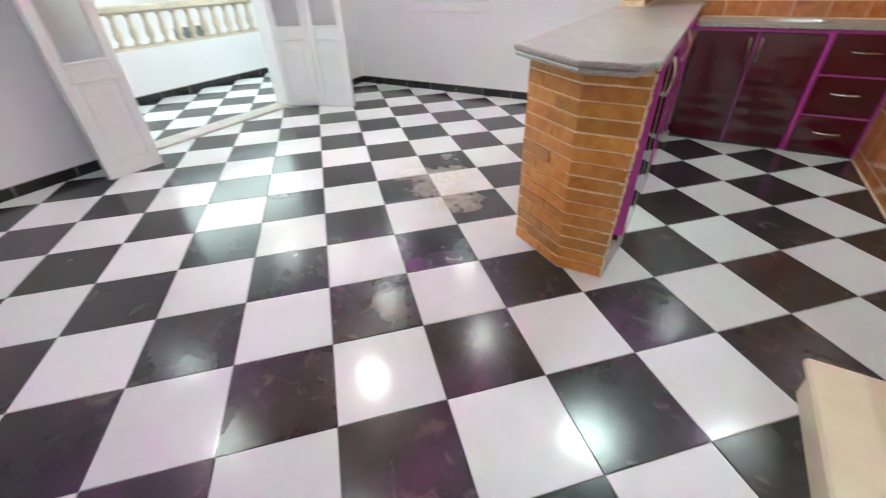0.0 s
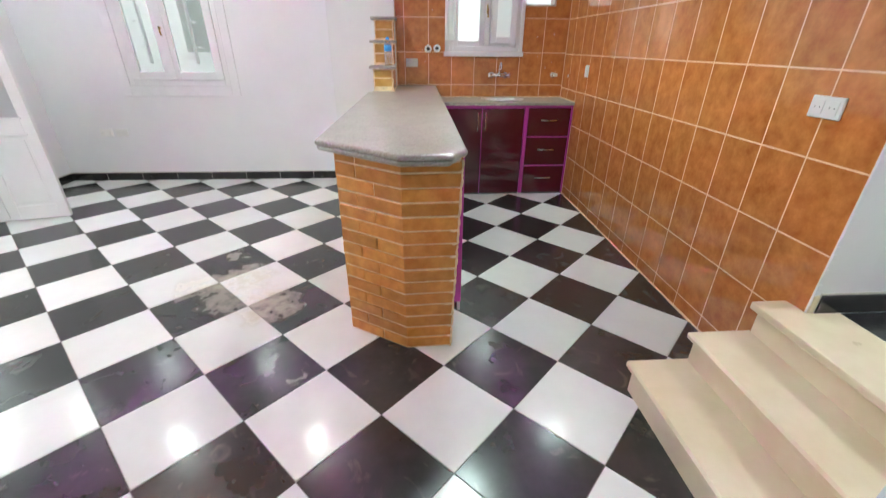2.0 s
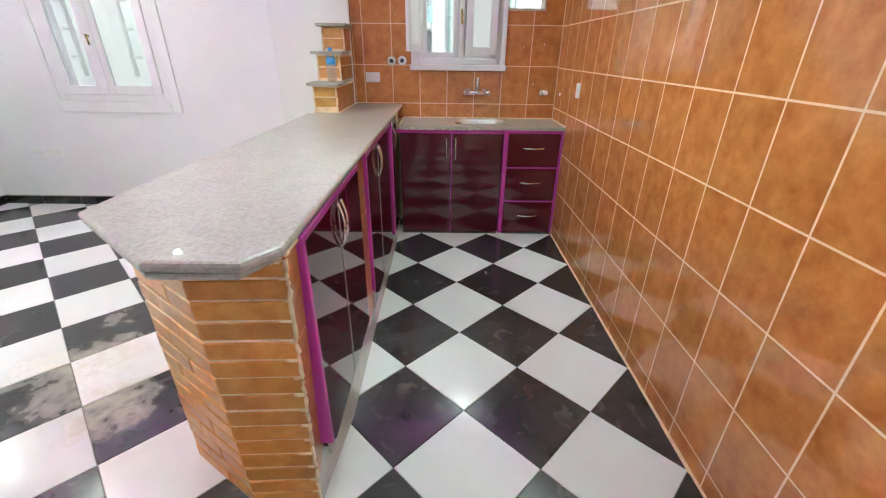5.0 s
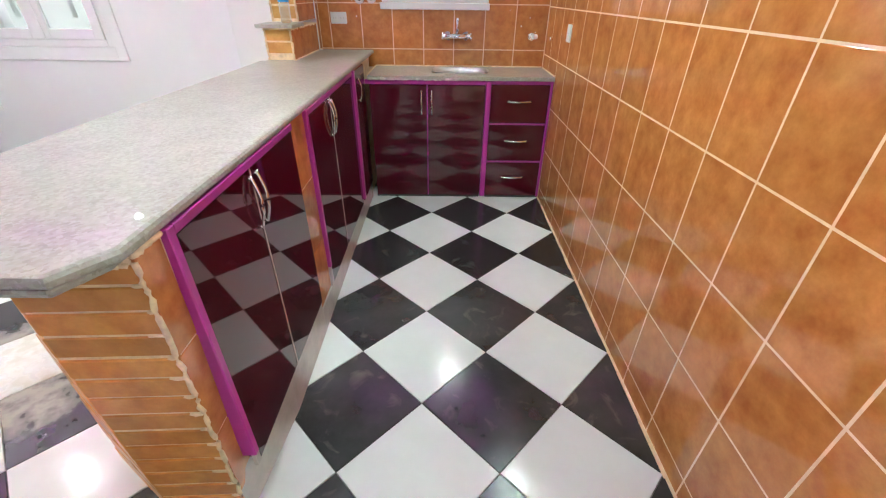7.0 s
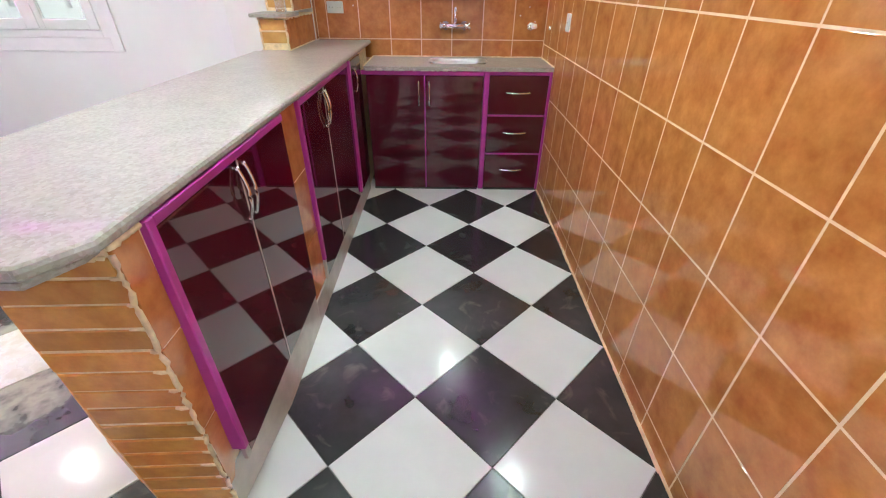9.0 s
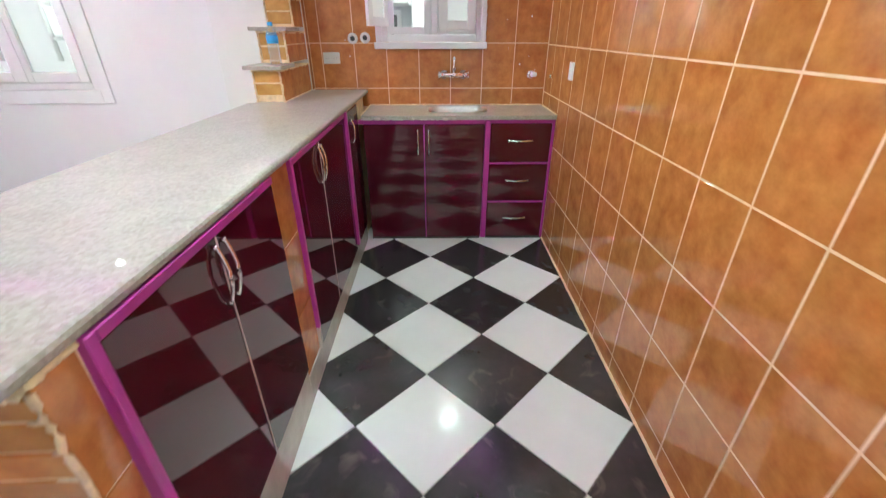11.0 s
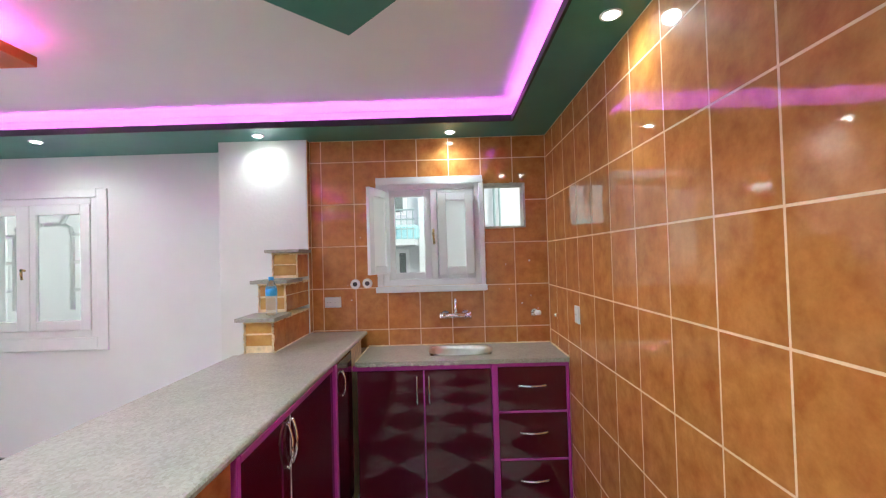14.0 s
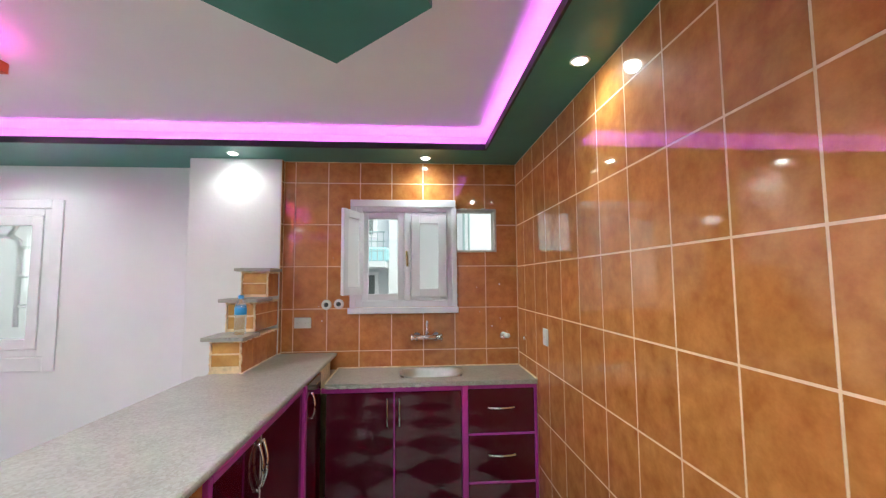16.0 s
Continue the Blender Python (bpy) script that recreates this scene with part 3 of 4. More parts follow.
for k in range(1, COURSES + 1):
    z = 0.927 * k / COURSES
    reach = random.uniform(0.008, 0.045)
    tube(bm, [(-0.489, -1.0195, z + random.uniform(0, 0.004)), (-0.4935 - reach * 0.5, -1.0200, z + random.uniform(-0.003, 0.003)), (-0.494 - reach, -1.0185, z)], random.uniform(0.004, 0.0065), 6)
tube(bm, [(-0.4868 + random.uniform(-0.001, 0.002), -1.018 + 0.084 * k / 12, 0.994 + random.uniform(-0.003, 0.003)) for k in range(13)], 0.0075, 8)
for k in range(14):
    x = -0.500 - 0.017 * k
    box(bm, (x - 0.017, -1.0195 - random.uniform(0.001, 0.005), 0.9785 - random.uniform(0.003, 0.012)), (x, -1.014, 0.9785), 0.0015)
local(part("corner_bead", bm, M_MORTAR, bar, "pale smeared grout along the corner", True), bar)
local(part("tile_bed", boxes(((-0.51, -1.006, 0.0), (-0.4880, 1.30, 1.002))), M_GROUT, bar), bar)
local(part("plinth", prism(bmesh.new(), [(-0.518, -0.984), (-0.4815, -0.60), (-0.4815, -0.152), (-0.4995, -0.152), (-0.526, -0.984)], 0.0, 0.182, 0.002), M_PLINTH, bar, "pale grey stone plinth strip"), bar)
local(part("plinth", prism(bmesh.new(), [(-0.4815, -0.150), (-0.4815, 1.42), (-0.4995, 1.42), (-0.4995, -0.150)], 0.0, 0.132, 0.002), M_PLINTH, bar, "pale grey stone plinth strip"), bar)


def lean_end():
    """The free end of the bar stands out of plumb: its foot lies a little further in than its top."""
    for ob in list(bar.children):
        if ob.name.startswith("plinth"):
            continue
        world = Matrix.Translation(bar.location) @ ob.matrix_parent_inverse @ ob.matrix_basis
        if min((world @ v.co).y for v in ob.data.vertices) > -0.72:
            continue
        if ob.data.users > 1:
            ob.data = ob.data.copy()
        back = world.inverted()
        for v in ob.data.vertices:
            p = world @ v.co
            low = max(0.0, 1 - p.z / 0.978)
            wy = min(1, max(0, (p.x + 1.05) / 0.30)) * min(1, max(0, (-0.75 - p.y) / 0.2))
            wx = min(1, max(0, (p.x + 0.745) / 0.245)) * min(1, max(0, (-0.55 - p.y) / 0.4))
            v.co = back @ (p + Vector((-0.036 * low * wx, 0.034 * low * wy, 0)))


lean_end()


def bow_handle(parent, a, b, out, rise, r=0.0055):
    """A chrome bow handle between two feet."""
    a, b, out = Vector(a), Vector(b), Vector(out)
    pts = []
    for k in range(13):
        s = k / 12
        pts.append(a.lerp(b, -0.04 + 1.08 * s) + out * (rise * (0.25 + 0.75 * math.sin(math.pi * s))))
    bm = tube(bmesh.new(), pts, r, 8)
    for p in (a, b):
        cyl(bm, p - out * 0.002, p + out * (rise * 0.45), r * 1.3, r, 10)
    return part("handle", bm, M_CHROME, parent, "chrome bow handle", True)


def side_unit(y0, y1, mid, low, stile_low, handle_y, name_label):
    """Doors under the bar, in an aluminium frame; fronts face the aisle."""
    u = empty("base_cabinet", (-0.48, (y0 + y1) / 2, 0))
    tagged(u, name_label, "kitchen cabinet", "kitchen base cabinets")
    xf = -0.480
    local(part("body", boxes(((-0.512, y0 + 0.024, low + 0.006), (xf - 0.0085, y1 - 0.004, 0.985))), M_MAROON, u), u)
    local(part("side_rail", boxes(((-0.512, y0, stile_low), (xf + 0.010, y0 + 0.024, 1.002)), bev=0.003), M_MAGENTA, u, "magenta aluminium stile"), u)
    local(part("foot", boxes(((-0.4876, y0 + 0.001, low - 0.002), (xf + 0.0065, y0 + 0.025, stile_low)), bev=0.002), M_PLINTH, u, "pale stone block under the stile"), u)
    local(part("top_rail", boxes(((-0.4876, y0 + 0.024, 0.977), (xf + 0.009, y1, 1.002)), bev=0.003), M_MAGENTA, u, "magenta aluminium rail"), u)
    for a, b, s in ((y0 + 0.026, mid - 0.002, -1), (mid + 0.002, y1 - 0.002, 1)):
        d = local(part("door", boxes(((xf - 0.008, a, low), (xf + 0.004, b, 0.975)), bev=0.002), M_MAROON, u, "glossy maroon door"), u)
        bow_handle(d, (xf + 0.004, handle_y + 0.022 * s, 0.800), (xf + 0.004, handle_y + 0.022 * s, 0.955), (1, 0, 0), 0.024)
    local(part("door_strip", boxes(((xf + 0.0042, mid - 0.003, low), (xf + 0.006, mid + 0.003, 0.975))), M_PLINTH, u), u)
    return u


side_unit(-0.932, -0.150, -0.530, 0.184, 0.232, -0.528, "base cabinet with glossy maroon doors in magenta frame under the bar")
side_unit(0.034, 1.000, 0.430, 0.134, 0.245, 0.415, "two-door glossy maroon base cabinet with magenta frame under the bar")
u = empty("base_cabinet", (-0.48, 1.2, 0))
tagged(u, "narrow maroon corner cabinet door beside the sink unit", "kitchen cabinet", "kitchen base cabinets")
local(part("side_rail", boxes(((-0.4876, 1.004, 0.16), (-0.462, 1.042, 1.002)), bev=0.003), M_MAGENTA, u, "magenta aluminium stile"), u)
d = local(part("door", boxes(((-0.4876, 1.046, 0.134), (-0.474, 1.410, 0.990)), bev=0.003), M_MAROON, u, "glossy maroon door"), u)
bow_handle(d, (-0.474, 1.16, 0.80), (-0.474, 1.16, 0.93), (1, 0, 0), 0.024)

# ---- sink run ----
YF = 1.422
sink_unit = empty("sink_cabinet", (0.0, 1.6, 0))
tagged(sink_unit, "two-door sink cabinet, glossy maroon with magenta aluminium frame", "kitchen cabinet", "kitchen base cabinets")
local(part("body", boxes(((-0.447, YF + 0.014, 0.0), (0.372, YS - 0.004, 0.855))), M_MAROON, sink_unit), sink_unit)
local(part("top_rail", boxes(((-0.475, YF - 0.006, 0.856), (0.380, YF + 0.03, 0.886)), bev=0.004), M_MAGENTA, sink_unit, "magenta aluminium rail"), sink_unit)
local(part("side_rail", boxes(((0.380, YF - 0.008, 0.008), (0.418, YF + 0.03, 0.886)), bev=0.004), M_MAGENTA, sink_unit, "magenta aluminium stile"), sink_unit)
for a, b, x in ((-0.445, -0.040, -0.078), (-0.030, 0.376, -0.004)):
    d = local(part("door", boxes(((a, YF - 0.002, 0.014), (b, YF + 0.0135, 0.852)), bev=0.002), M_MAROON, sink_unit, "glossy maroon door"), sink_unit)
    bow_handle(d, (x, YF - 0.002, 0.655), (x, YF - 0.002, 0.815), (0, -1, 0), 0.026, 0.006)
local(part("door_strip", boxes(((-0.040, YF - 0.004, 0.014), (-0.031, YF + 0.010, 0.852))), M_MAGENTA, sink_unit), sink_unit)
# near-black strip filling the gap below the doors
local(part("base_rail", boxes(((-0.447, YF - 0.001, 0.0), (0.372, YF + 0.0135, 0.012))), M_DARK, sink_unit), sink_unit)

drawers = empty("drawer_cabinet", (0.63, 1.6, 0))
tagged(drawers, "three-drawer glossy maroon base cabinet with magenta dividers", "kitchen cabinet", "kitchen base cabinets")
local(part("body", boxes(((0.420, YF + 0.014, 0.0), (0.848, YS - 0.004, 0.855))), M_MAROON, drawers), drawers)
local(part("top_rail", boxes(((0.4185, YF - 0.006, 0.862), (0.836, YF + 0.03, 0.886)), bev=0.003), M_MAGENTA, drawers, "magenta aluminium rail"), drawers)
local(part("side_rail", boxes(((0.836, YF - 0.006, 0.008), (0.853, YF + 0.03, 0.886)), bev=0.003), M_MAGENTA, drawers, "magenta aluminium stile"), drawers)
for z0, z1 in ((0.016, 0.292), (0.306, 0.580), (0.594, 0.860)):
    d = local(part("drawer", boxes(((0.421, YF - 0.002, z0), (0.834, YF + 0.0135, z1)), bev=0.002), M_MAROON, drawers, "glossy maroon drawer front"), drawers)
    zm = (z0 + z1) / 2 + 0.02
    bow_handle(d, (0.545, YF - 0.002, zm), (0.705, YF - 0.002, zm), (0, -1, 0), 0.024, 0.006)
for z in (0.299, 0.587):
    local(part("divider", boxes(((0.421, YF - 0.005, z - 0.006), (0.834, YF + 0.0135, z + 0.006)), bev=0.002), M_MAGENTA, drawers, "magenta aluminium divider"), drawers)
# near-black strip filling the gap below the lowest drawer
local(part("base_rail", boxes(((0.421, YF - 0.001, 0.0), (0.834, YF + 0.0135, 0.014))), M_DARK, drawers), drawers)

# sink top with a cut-out for the basin
SX0, SX1, SY0, SY1, SZ = 0.0, 0.40, 1.535, 1.80, 0.915
bm = wall_boxes(bmesh.new(), -0.452, 0.854, YF - 0.02, YS - 0.001, [(SX0, SX1, SY0, SY1)], lambda a, c, b, d: ((a, c, 0.888), (b, d, SZ)))
tagged(link_mesh("sink_worktop", bm, M_GRANITE), "pale speckled granite worktop around the sink", "worktop")
random.seed(41)
seal = bmesh.new()
tube(seal, [(-0.452 + 1.30 * k / 60, YS - 0.003 + random.uniform(-0.0015, 0.0015), SZ + 0.002 + random.uniform(0, 0.002)) for k in range(61)], 0.0055, 7)
tube(seal, [(XE - 0.004 + random.uniform(-0.0015, 0.0015), YF - 0.018 + 0.425 * k / 24, SZ + 0.002) for k in range(25)], 0.0055, 7)
tube(seal, [(-0.451 + random.uniform(-0.001, 0.001), YF - 0.015 + 0.425 * k / 24, SZ + 0.002) for k in range(25)], 0.0045, 7)
tagged(link_mesh("sealant", seal, M_MORTAR, smooth=True), "uneven pale sealant where the sink worktop meets the tiles", "sealant")
lump = bmesh.new()
for k in range(26):
    x = -0.44 + random.uniform(0, 0.75) ** 1.6
    box(lump, (x, YF - 0.024 - random.uniform(0, 0.004), 0.8865), (x + random.uniform(0.01, 0.035), YF - 0.012, 0.888 + random.uniform(0.003, 0.016)), 0.0015)
tagged(link_mesh("mortar_scrap", lump, M_CEMENT), "rough cement scraps on the edge of the sink worktop", "mortar", kind="stuff")
sink = empty("kitchen_sink", (0.2, 1.67, 0.91))
tagged(sink, "oval stainless steel kitchen sink set in granite", "sink")


def oval(cx, cy, rx, ry, n=36, p=3.0):
    out = []
    for k in range(n):
        a = 2 * math.pi * k / n
        c, s = math.cos(a), math.sin(a)
        out.append((cx + rx * math.copysign(abs(c) ** (2 / p), c), cy + ry * math.copysign(abs(s) ** (2 / p), s)))
    return out


bm = bmesh.new()
cx, cy, rx, ry = 0.2, 1.668, 0.205, 0.137
lev = [(1.04, 0.001), (1.05, 0.004), (1.00, 0.005), (0.93, 0.001), (0.88, -0.02), (0.84, -0.12), (0.72, -0.15), (0.2, -0.155)]
rings = [[bm.verts.new((x - 0.2, y - 1.67, SZ - 0.91 + z)) for x, y in oval(cx, cy, rx * k, ry * k)] for k, z in lev]
for a, b in zip(rings, rings[1:]):
    for k in range(len(a)):
        bm.faces.new((a[k], a[(k + 1) % len(a)], b[(k + 1) % len(a)], b[k]))
bm.faces.new(rings[-1])
part("basin", bm, M_STEEL, sink, smooth=True)
part("drain", lathe(bmesh.new(), [(0.03, 0.0), (0.032, 0.004), (0.02, 0.006)], (0, 0, SZ - 0.91 - 0.154), 20), M_CHROME, sink)

tap = empty("wall_tap", (0.177, YS, 1.13))
tagged(tap, "chrome two-handle wall-mounted mixer tap with raised spout", "tap")
bm = cyl(bmesh.new(), (-0.075, -0.055, 0), (0.075, -0.055, 0), 0.017)
for s in (-1, 1):
    cyl(bm, (0.07 * s, -0.055, 0), (0.07 * s, 0, 0), 0.014)
    cyl(bm, (0.07 * s, -0.008, 0), (0.07 * s, 0.0, 0), 0.030, 0.026, 20)
part("mixer_body", bm, M_CHROME, tap, smooth=True)
for s in (-1, 1):
    bm = cyl(bmesh.new(), (0.075 * s, -0.055, 0), (0.115 * s, -0.055, 0), 0.020, 0.017, 12)
    for k in range(4):
        a = k * math.pi / 2 + 0.4
        cyl(bm, (0.105 * s, -0.055, 0), (0.105 * s, -0.055 + 0.028 * math.cos(a), 0.028 * math.sin(a)), 0.007, 0.006, 8)
    part("tap_handle", bm, M_CHROME, tap, smooth=True)
pts = [(0, -0.055, 0), (0, -0.055, 0.05)] + [(0, -0.055 - 0.055 * (1 - math.cos(radians(a))), 0.06 + 0.055 * math.sin(radians(a))) for a in range(0, 181, 20)] + [(0, -0.165, 0.045)]
part("spout", tube(bmesh.new(), pts, 0.011, 12), M_CHROME, tap, smooth=True)

valve = empty("stop_valve", (0.745, YS, 1.13))
tagged(valve, "white and chrome water stop valve on the tiles", "valve")
part("flange", cyl(bmesh.new(), (0, 0.0, 0), (0, -0.006, 0), 0.030, 0.027, 20), M_CHROME, valve)
part("body", cyl(cyl(bmesh.new(), (0, 0, 0), (0, -0.055, 0), 0.014), (0, -0.03, 0), (-0.03, -0.03, -0.012), 0.009), M_CHROME, valve, smooth=True)
part("knob", lathe(bmesh.new(), [(0.010, -0.02), (0.022, -0.015), (0.024, 0.0), (0.018, 0.012)], (0.012, -0.055, 0.008), 16), M_PLASTIC, valve, "white knob", True)
stub = cyl(bmesh.new(), (XE, 1.66, 1.135), (XE - 0.02, 1.66, 1.135), 0.016, 0.012)
tagged(link_mesh("pipe_stub", stub, M_CHROME, smooth=True), "small chrome pipe end in the tiled wall", "pipe")


def escutcheon(x, z):
    e = empty("pipe_outlet", (x, YS, z))
    tagged(e, "round white pipe outlet with dark centre in the tiles", "pipe outlet", "pipe outlets")
    bm = bmesh.new()
    lathe(bm, [(0.020, -0.010), (0.033, -0.010), (0.036, -0.002), (0.036, 0.0), (0.020, 0.0)], (0, 0, 0), 24)
    bmesh.ops.rotate(bm, verts=bm.verts, cent=(0, 0, 0), matrix=Matrix.Rotation(radians(-90), 3, "X"))
    for v in bm.verts:
        v.co.y = -abs(v.co.y)
    part("ring", bm, M_PLASTIC, e, smooth=True)
    # solid disc, its colour standing in for the bore's inner shade
    part("bore", cyl(bmesh.new(), (0, -0.001, 0), (0, -0.0112, 0), 0.0165), M_DARK, e)


escutcheon(-0.540, 1.366)
escutcheon(-0.452, 1.370)


def socket(at, right, w, h, slots, label, cat="socket"):
    """A wall plate; right: the wall's direction as seen by someone facing it."""
    s = empty(cat.replace(" ", "_"), at)
    tagged(s, label, cat)
    right = Vector(right)
    out = right.cross(Vector((0, 0, 1)))
    m = Matrix((right, Vector((0, 0, 1)), out)).transposed().to_4x4()

    def put(bm, name, material):
        bmesh.ops.transform(bm, matrix=m, verts=bm.verts)
        return part(name, bm, material, s)
    put(boxes(((-w / 2, -h / 2, -0.001), (w / 2, h / 2, 0.010)), bev=0.003), "plate", M_PLASTIC)
    for x, y, a, b in slots:
        put(boxes(((x - a / 2, y - b / 2, 0.0095), (x + a / 2, y + b / 2, 0.013)), bev=0.001), "module", M_PLASTIC)
        for k in (-1, 1):
            # raised near-black dots painted for the dark of the pin holes
            bm = cyl(bmesh.new(), (x + k * min(a, b) * 0.22, y, 0.012), (x + k * min(a, b) * 0.22, y, 0.0135), 0.0025, seg=8)
            put(bm, "pin_hole", M_DARK)
    return s


socket((-0.703, YS, 1.240), (1, 0, 0), 0.118, 0.076, ((-0.028, 0, 0.044, 0.046), (0.028, 0, 0.044, 0.046)), "white plastic double socket plate on orange tiles")
socket((XE, 1.217, 1.200), (0, -1, 0), 0.072, 0.098, ((0, 0.0, 0.046, 0.05),), "white upright switch plate on orange tiles", "light switch")
socket((XE, -1.155, 1.200), (0, -1, 0), 0.135, 0.078, ((-0.03, 0, 0.046, 0.05), (0.03, 0, 0.046, 0.05)), "white plastic double socket plate on orange tiles near the steps")
for x in (-4.00, -3.84):
    socket((x, YH, 0.525), (1, 0, 0), 0.125, 0.076, ((-0.03, 0, 0.046, 0.046), (0.03, 0, 0.046, 0.046)), "white wall socket plate painted into the hall wall")
socket((XW, 1.35, 1.12), (0, 1, 0), 0.12, 0.076, ((0, 0, 0.05, 0.046),), "white light switch by the balcony door", "light switch")

# ---- stepped brick shelf on the bar ----
shelf = empty("stepped_shelf", (-0.95, 1.5, BAR_TOP))
tagged(shelf, "three-step brick display shelf with stone slabs on the bar", "shelf")
random.seed(31)
SIDE_Y = (1.215, 1.3655, 1.599, 1.80)
smears = bmesh.new()
for y0, y1, z0, z1 in ((1.215, 1.80, BAR_TOP + 0.001, 1.212), (1.40, 1.80, 1.236, 1.412), (1.605, 1.80, 1.436, 1.602)):
    local(part("block", boxes(((-1.034, y0 + 0.003, z0), (-0.866, y1, z1))), M_MORTAR, shelf), shelf)
    brick_face(shelf, (-1.026, y0), (-0.876, y0), z0 + (0.036 if z0 < 1.1 else 0.012), z1 - 0.004, 2, lambda c, t: [], M_BRICK_PALE, shelf.location)
    cuts = [y0] + [y for y in SIDE_Y if y0 + 0.02 < y < y1 - 0.02] + [y1]
    rows = [z0, 1.337, z1] if z0 < 1.337 < z1 else [z0, z1]
    for a, b in zip(cuts, cuts[1:]):
        for c, d in zip(rows, rows[1:]):
            m = Matrix.Translation(-shelf.location) @ Matrix.Translation((-0.862, (a + b) / 2, (c + d) / 2)) @ Matrix(((0, 0, 1, 0), (1, 0, 0, 0), (0, 1, 0, 0), (0, 0, 0, 1)))
            lay("tile", shelf, b - a - 0.004, d - c - 0.004, 0.012, 0.001, M_WALL_TILE, m)
    # smeared mortar down both front corners, under the slab and along the foot
    for x in (-1.031, -0.869):
        tube(smears, [(x + random.uniform(-0.003, 0.003), y0 - 0.001 + random.uniform(-0.002, 0.002), z0 + (z1 - z0) * k / 14) for k in range(15)], 0.0058, 7)
    for k in range(22):
        x = -1.034 + 0.170 * k / 22
        box(smears, (x, y0 - 0.002 - random.uniform(0, 0.006), z1 - random.uniform(0.004, 0.014)), (x + 0.0085, y0 + 0.003, z1 - 0.0005), 0.001)
    for k in range(round((y1 - y0) / 0.012)):
        y = y0 + 0.012 * k
        box(smears, (-0.864, y, z1 - random.uniform(0.003, 0.016)), (-0.860 + random.uniform(0, 0.006), y + 0.0125, z1 - 0.0005), 0.001)
tube(smears, [(-0.862 + random.uniform(-0.001, 0.002), 1.205 + 0.05 * k, BAR_TOP + 0.002) for k in range(12)], 0.005, 7)
local(part("mortar", smears, M_MORTAR, shelf, "pale mortar smeared round the bricks", True), shelf)


def chipped_slab(x0, x1, y0, y1, z, t):
    """A thin stone slab whose edges wander by a few millimetres."""
    pts = []
    for (ax, ay), (bx, by) in zip(((x0, y0), (x1, y0), (x1, y1), (x0, y1)), ((x1, y0), (x1, y1), (x0, y1), (x0, y0))):
        n = 9
        for k in range(n):
            d = random.uniform(-0.0035, 0.0035)
            flat = ay == by == 1.799
            pts.append((ax + (bx - ax) * k / n + (0 if ay == by else d), ay + (by - ay) * k / n + (0 if ax == bx or flat else d)))
    return prism(bmesh.new(), pts, z, z + t, 0.0025)


for y0, y1, z in ((1.165, 1.415, 1.213), (1.355, 1.62, 1.413), (1.560, 1.799, 1.603)):
    local(part("slab", chipped_slab(-1.065, -0.838, y0, y1, z, 0.020), M_GRANITE, shelf, "thin chipped stone slab"), shelf)

bottle = empty("water_bottle", (-0.905, 1.285, 1.2355))
tagged(bottle, "small cloudy clear plastic water bottle with blue label and cap", "bottle")
part("bottle_body", lathe(bmesh.new(), [(0.024, 0), (0.031, 0.004), (0.032, 0.02), (0.030, 0.05), (0.032, 0.06), (0.032, 0.155), (0.0265, 0.172), (0.014, 0.195), (0.012, 0.205)], (0, 0, 0), 20), M_BOTTLE, bottle, smooth=True)
part("label", lathe(bmesh.new(), [(0.0326, 0.112), (0.0328, 0.150), (0.0285, 0.162)], (0, 0, 0), 20), M_LABEL, bottle, "blue paper label", True)
part("cap", lathe(bmesh.new(), [(0.0145, 0.203), (0.015, 0.206), (0.015, 0.220), (0.012, 0.223)], (0, 0, 0), 16), M_LABEL, bottle, "blue cap", True)

# ---- windows ----
def frame_boxes(x0, x1, z0, z1, w, y0, y1):
    return [((x0, y0, z0), (x0 + w, y1, z1)), ((x1 - w, y0, z0), (x1, y1, z1)), ((x0 + w, y0, z0), (x1 - w, y1, z0 + w)), ((x0 + w, y0, z1 - w), (x1 - w, y1, z1))]


def leaf(parent, name, x0, x1, z0, z1, stile, y0, y1, glass, m=None, bead=0.012):
    """A glazed leaf; its frame is one mesh, its pane and its bead others."""
    fr = boxes(*frame_boxes(x0, x1, z0, z1, stile, y0, y1), bev=0.003)
    gl = boxes(((x0 + stile - 0.004, (y0 + y1) / 2 - 0.002, z0 + stile - 0.004), (x1 - stile + 0.004, (y0 + y1) / 2 + 0.002, z1 - stile + 0.004)))
    obs = [part(name, fr, M_WINDOW, parent)]
    obs.append(part("pane", gl, glass, obs[0]))
    if m is not None:
        obs[0].matrix_basis = m
    obs[1].visible_shadow = False
    return obs[0]


kw = tagged(empty("window_1", (0, 0, 0)), "white painted kitchen window, one leaf open inwards", "window", kind="structure")
yo = YS
part("window_frame", boxes(*frame_boxes(-0.335, 0.375, 1.345, 2.085, 0.045, yo - 0.004, yo + 0.14), bev=0.003), M_WINDOW, kw)
part("casing", boxes(((-0.375, yo - 0.022, 2.075), (0.395, yo - 0.0045, 2.128)), ((-0.375, yo - 0.020, 1.345), (-0.330, yo - 0.0045, 2.074)), ((0.368, yo - 0.020, 1.345), (0.402, yo - 0.0045, 2.074)), bev=0.003), M_WINDOW, kw)
part("window_sill", boxes(((-0.385, yo - 0.045, 1.300), (0.410, yo - 0.0045, 1.344)), bev=0.004), M_WINDOW, kw)
part("mullion", boxes(((0.016, yo - 0.006, 1.39), (0.065, yo + 0.05, 2.04)), bev=0.004), M_WINDOW, kw)
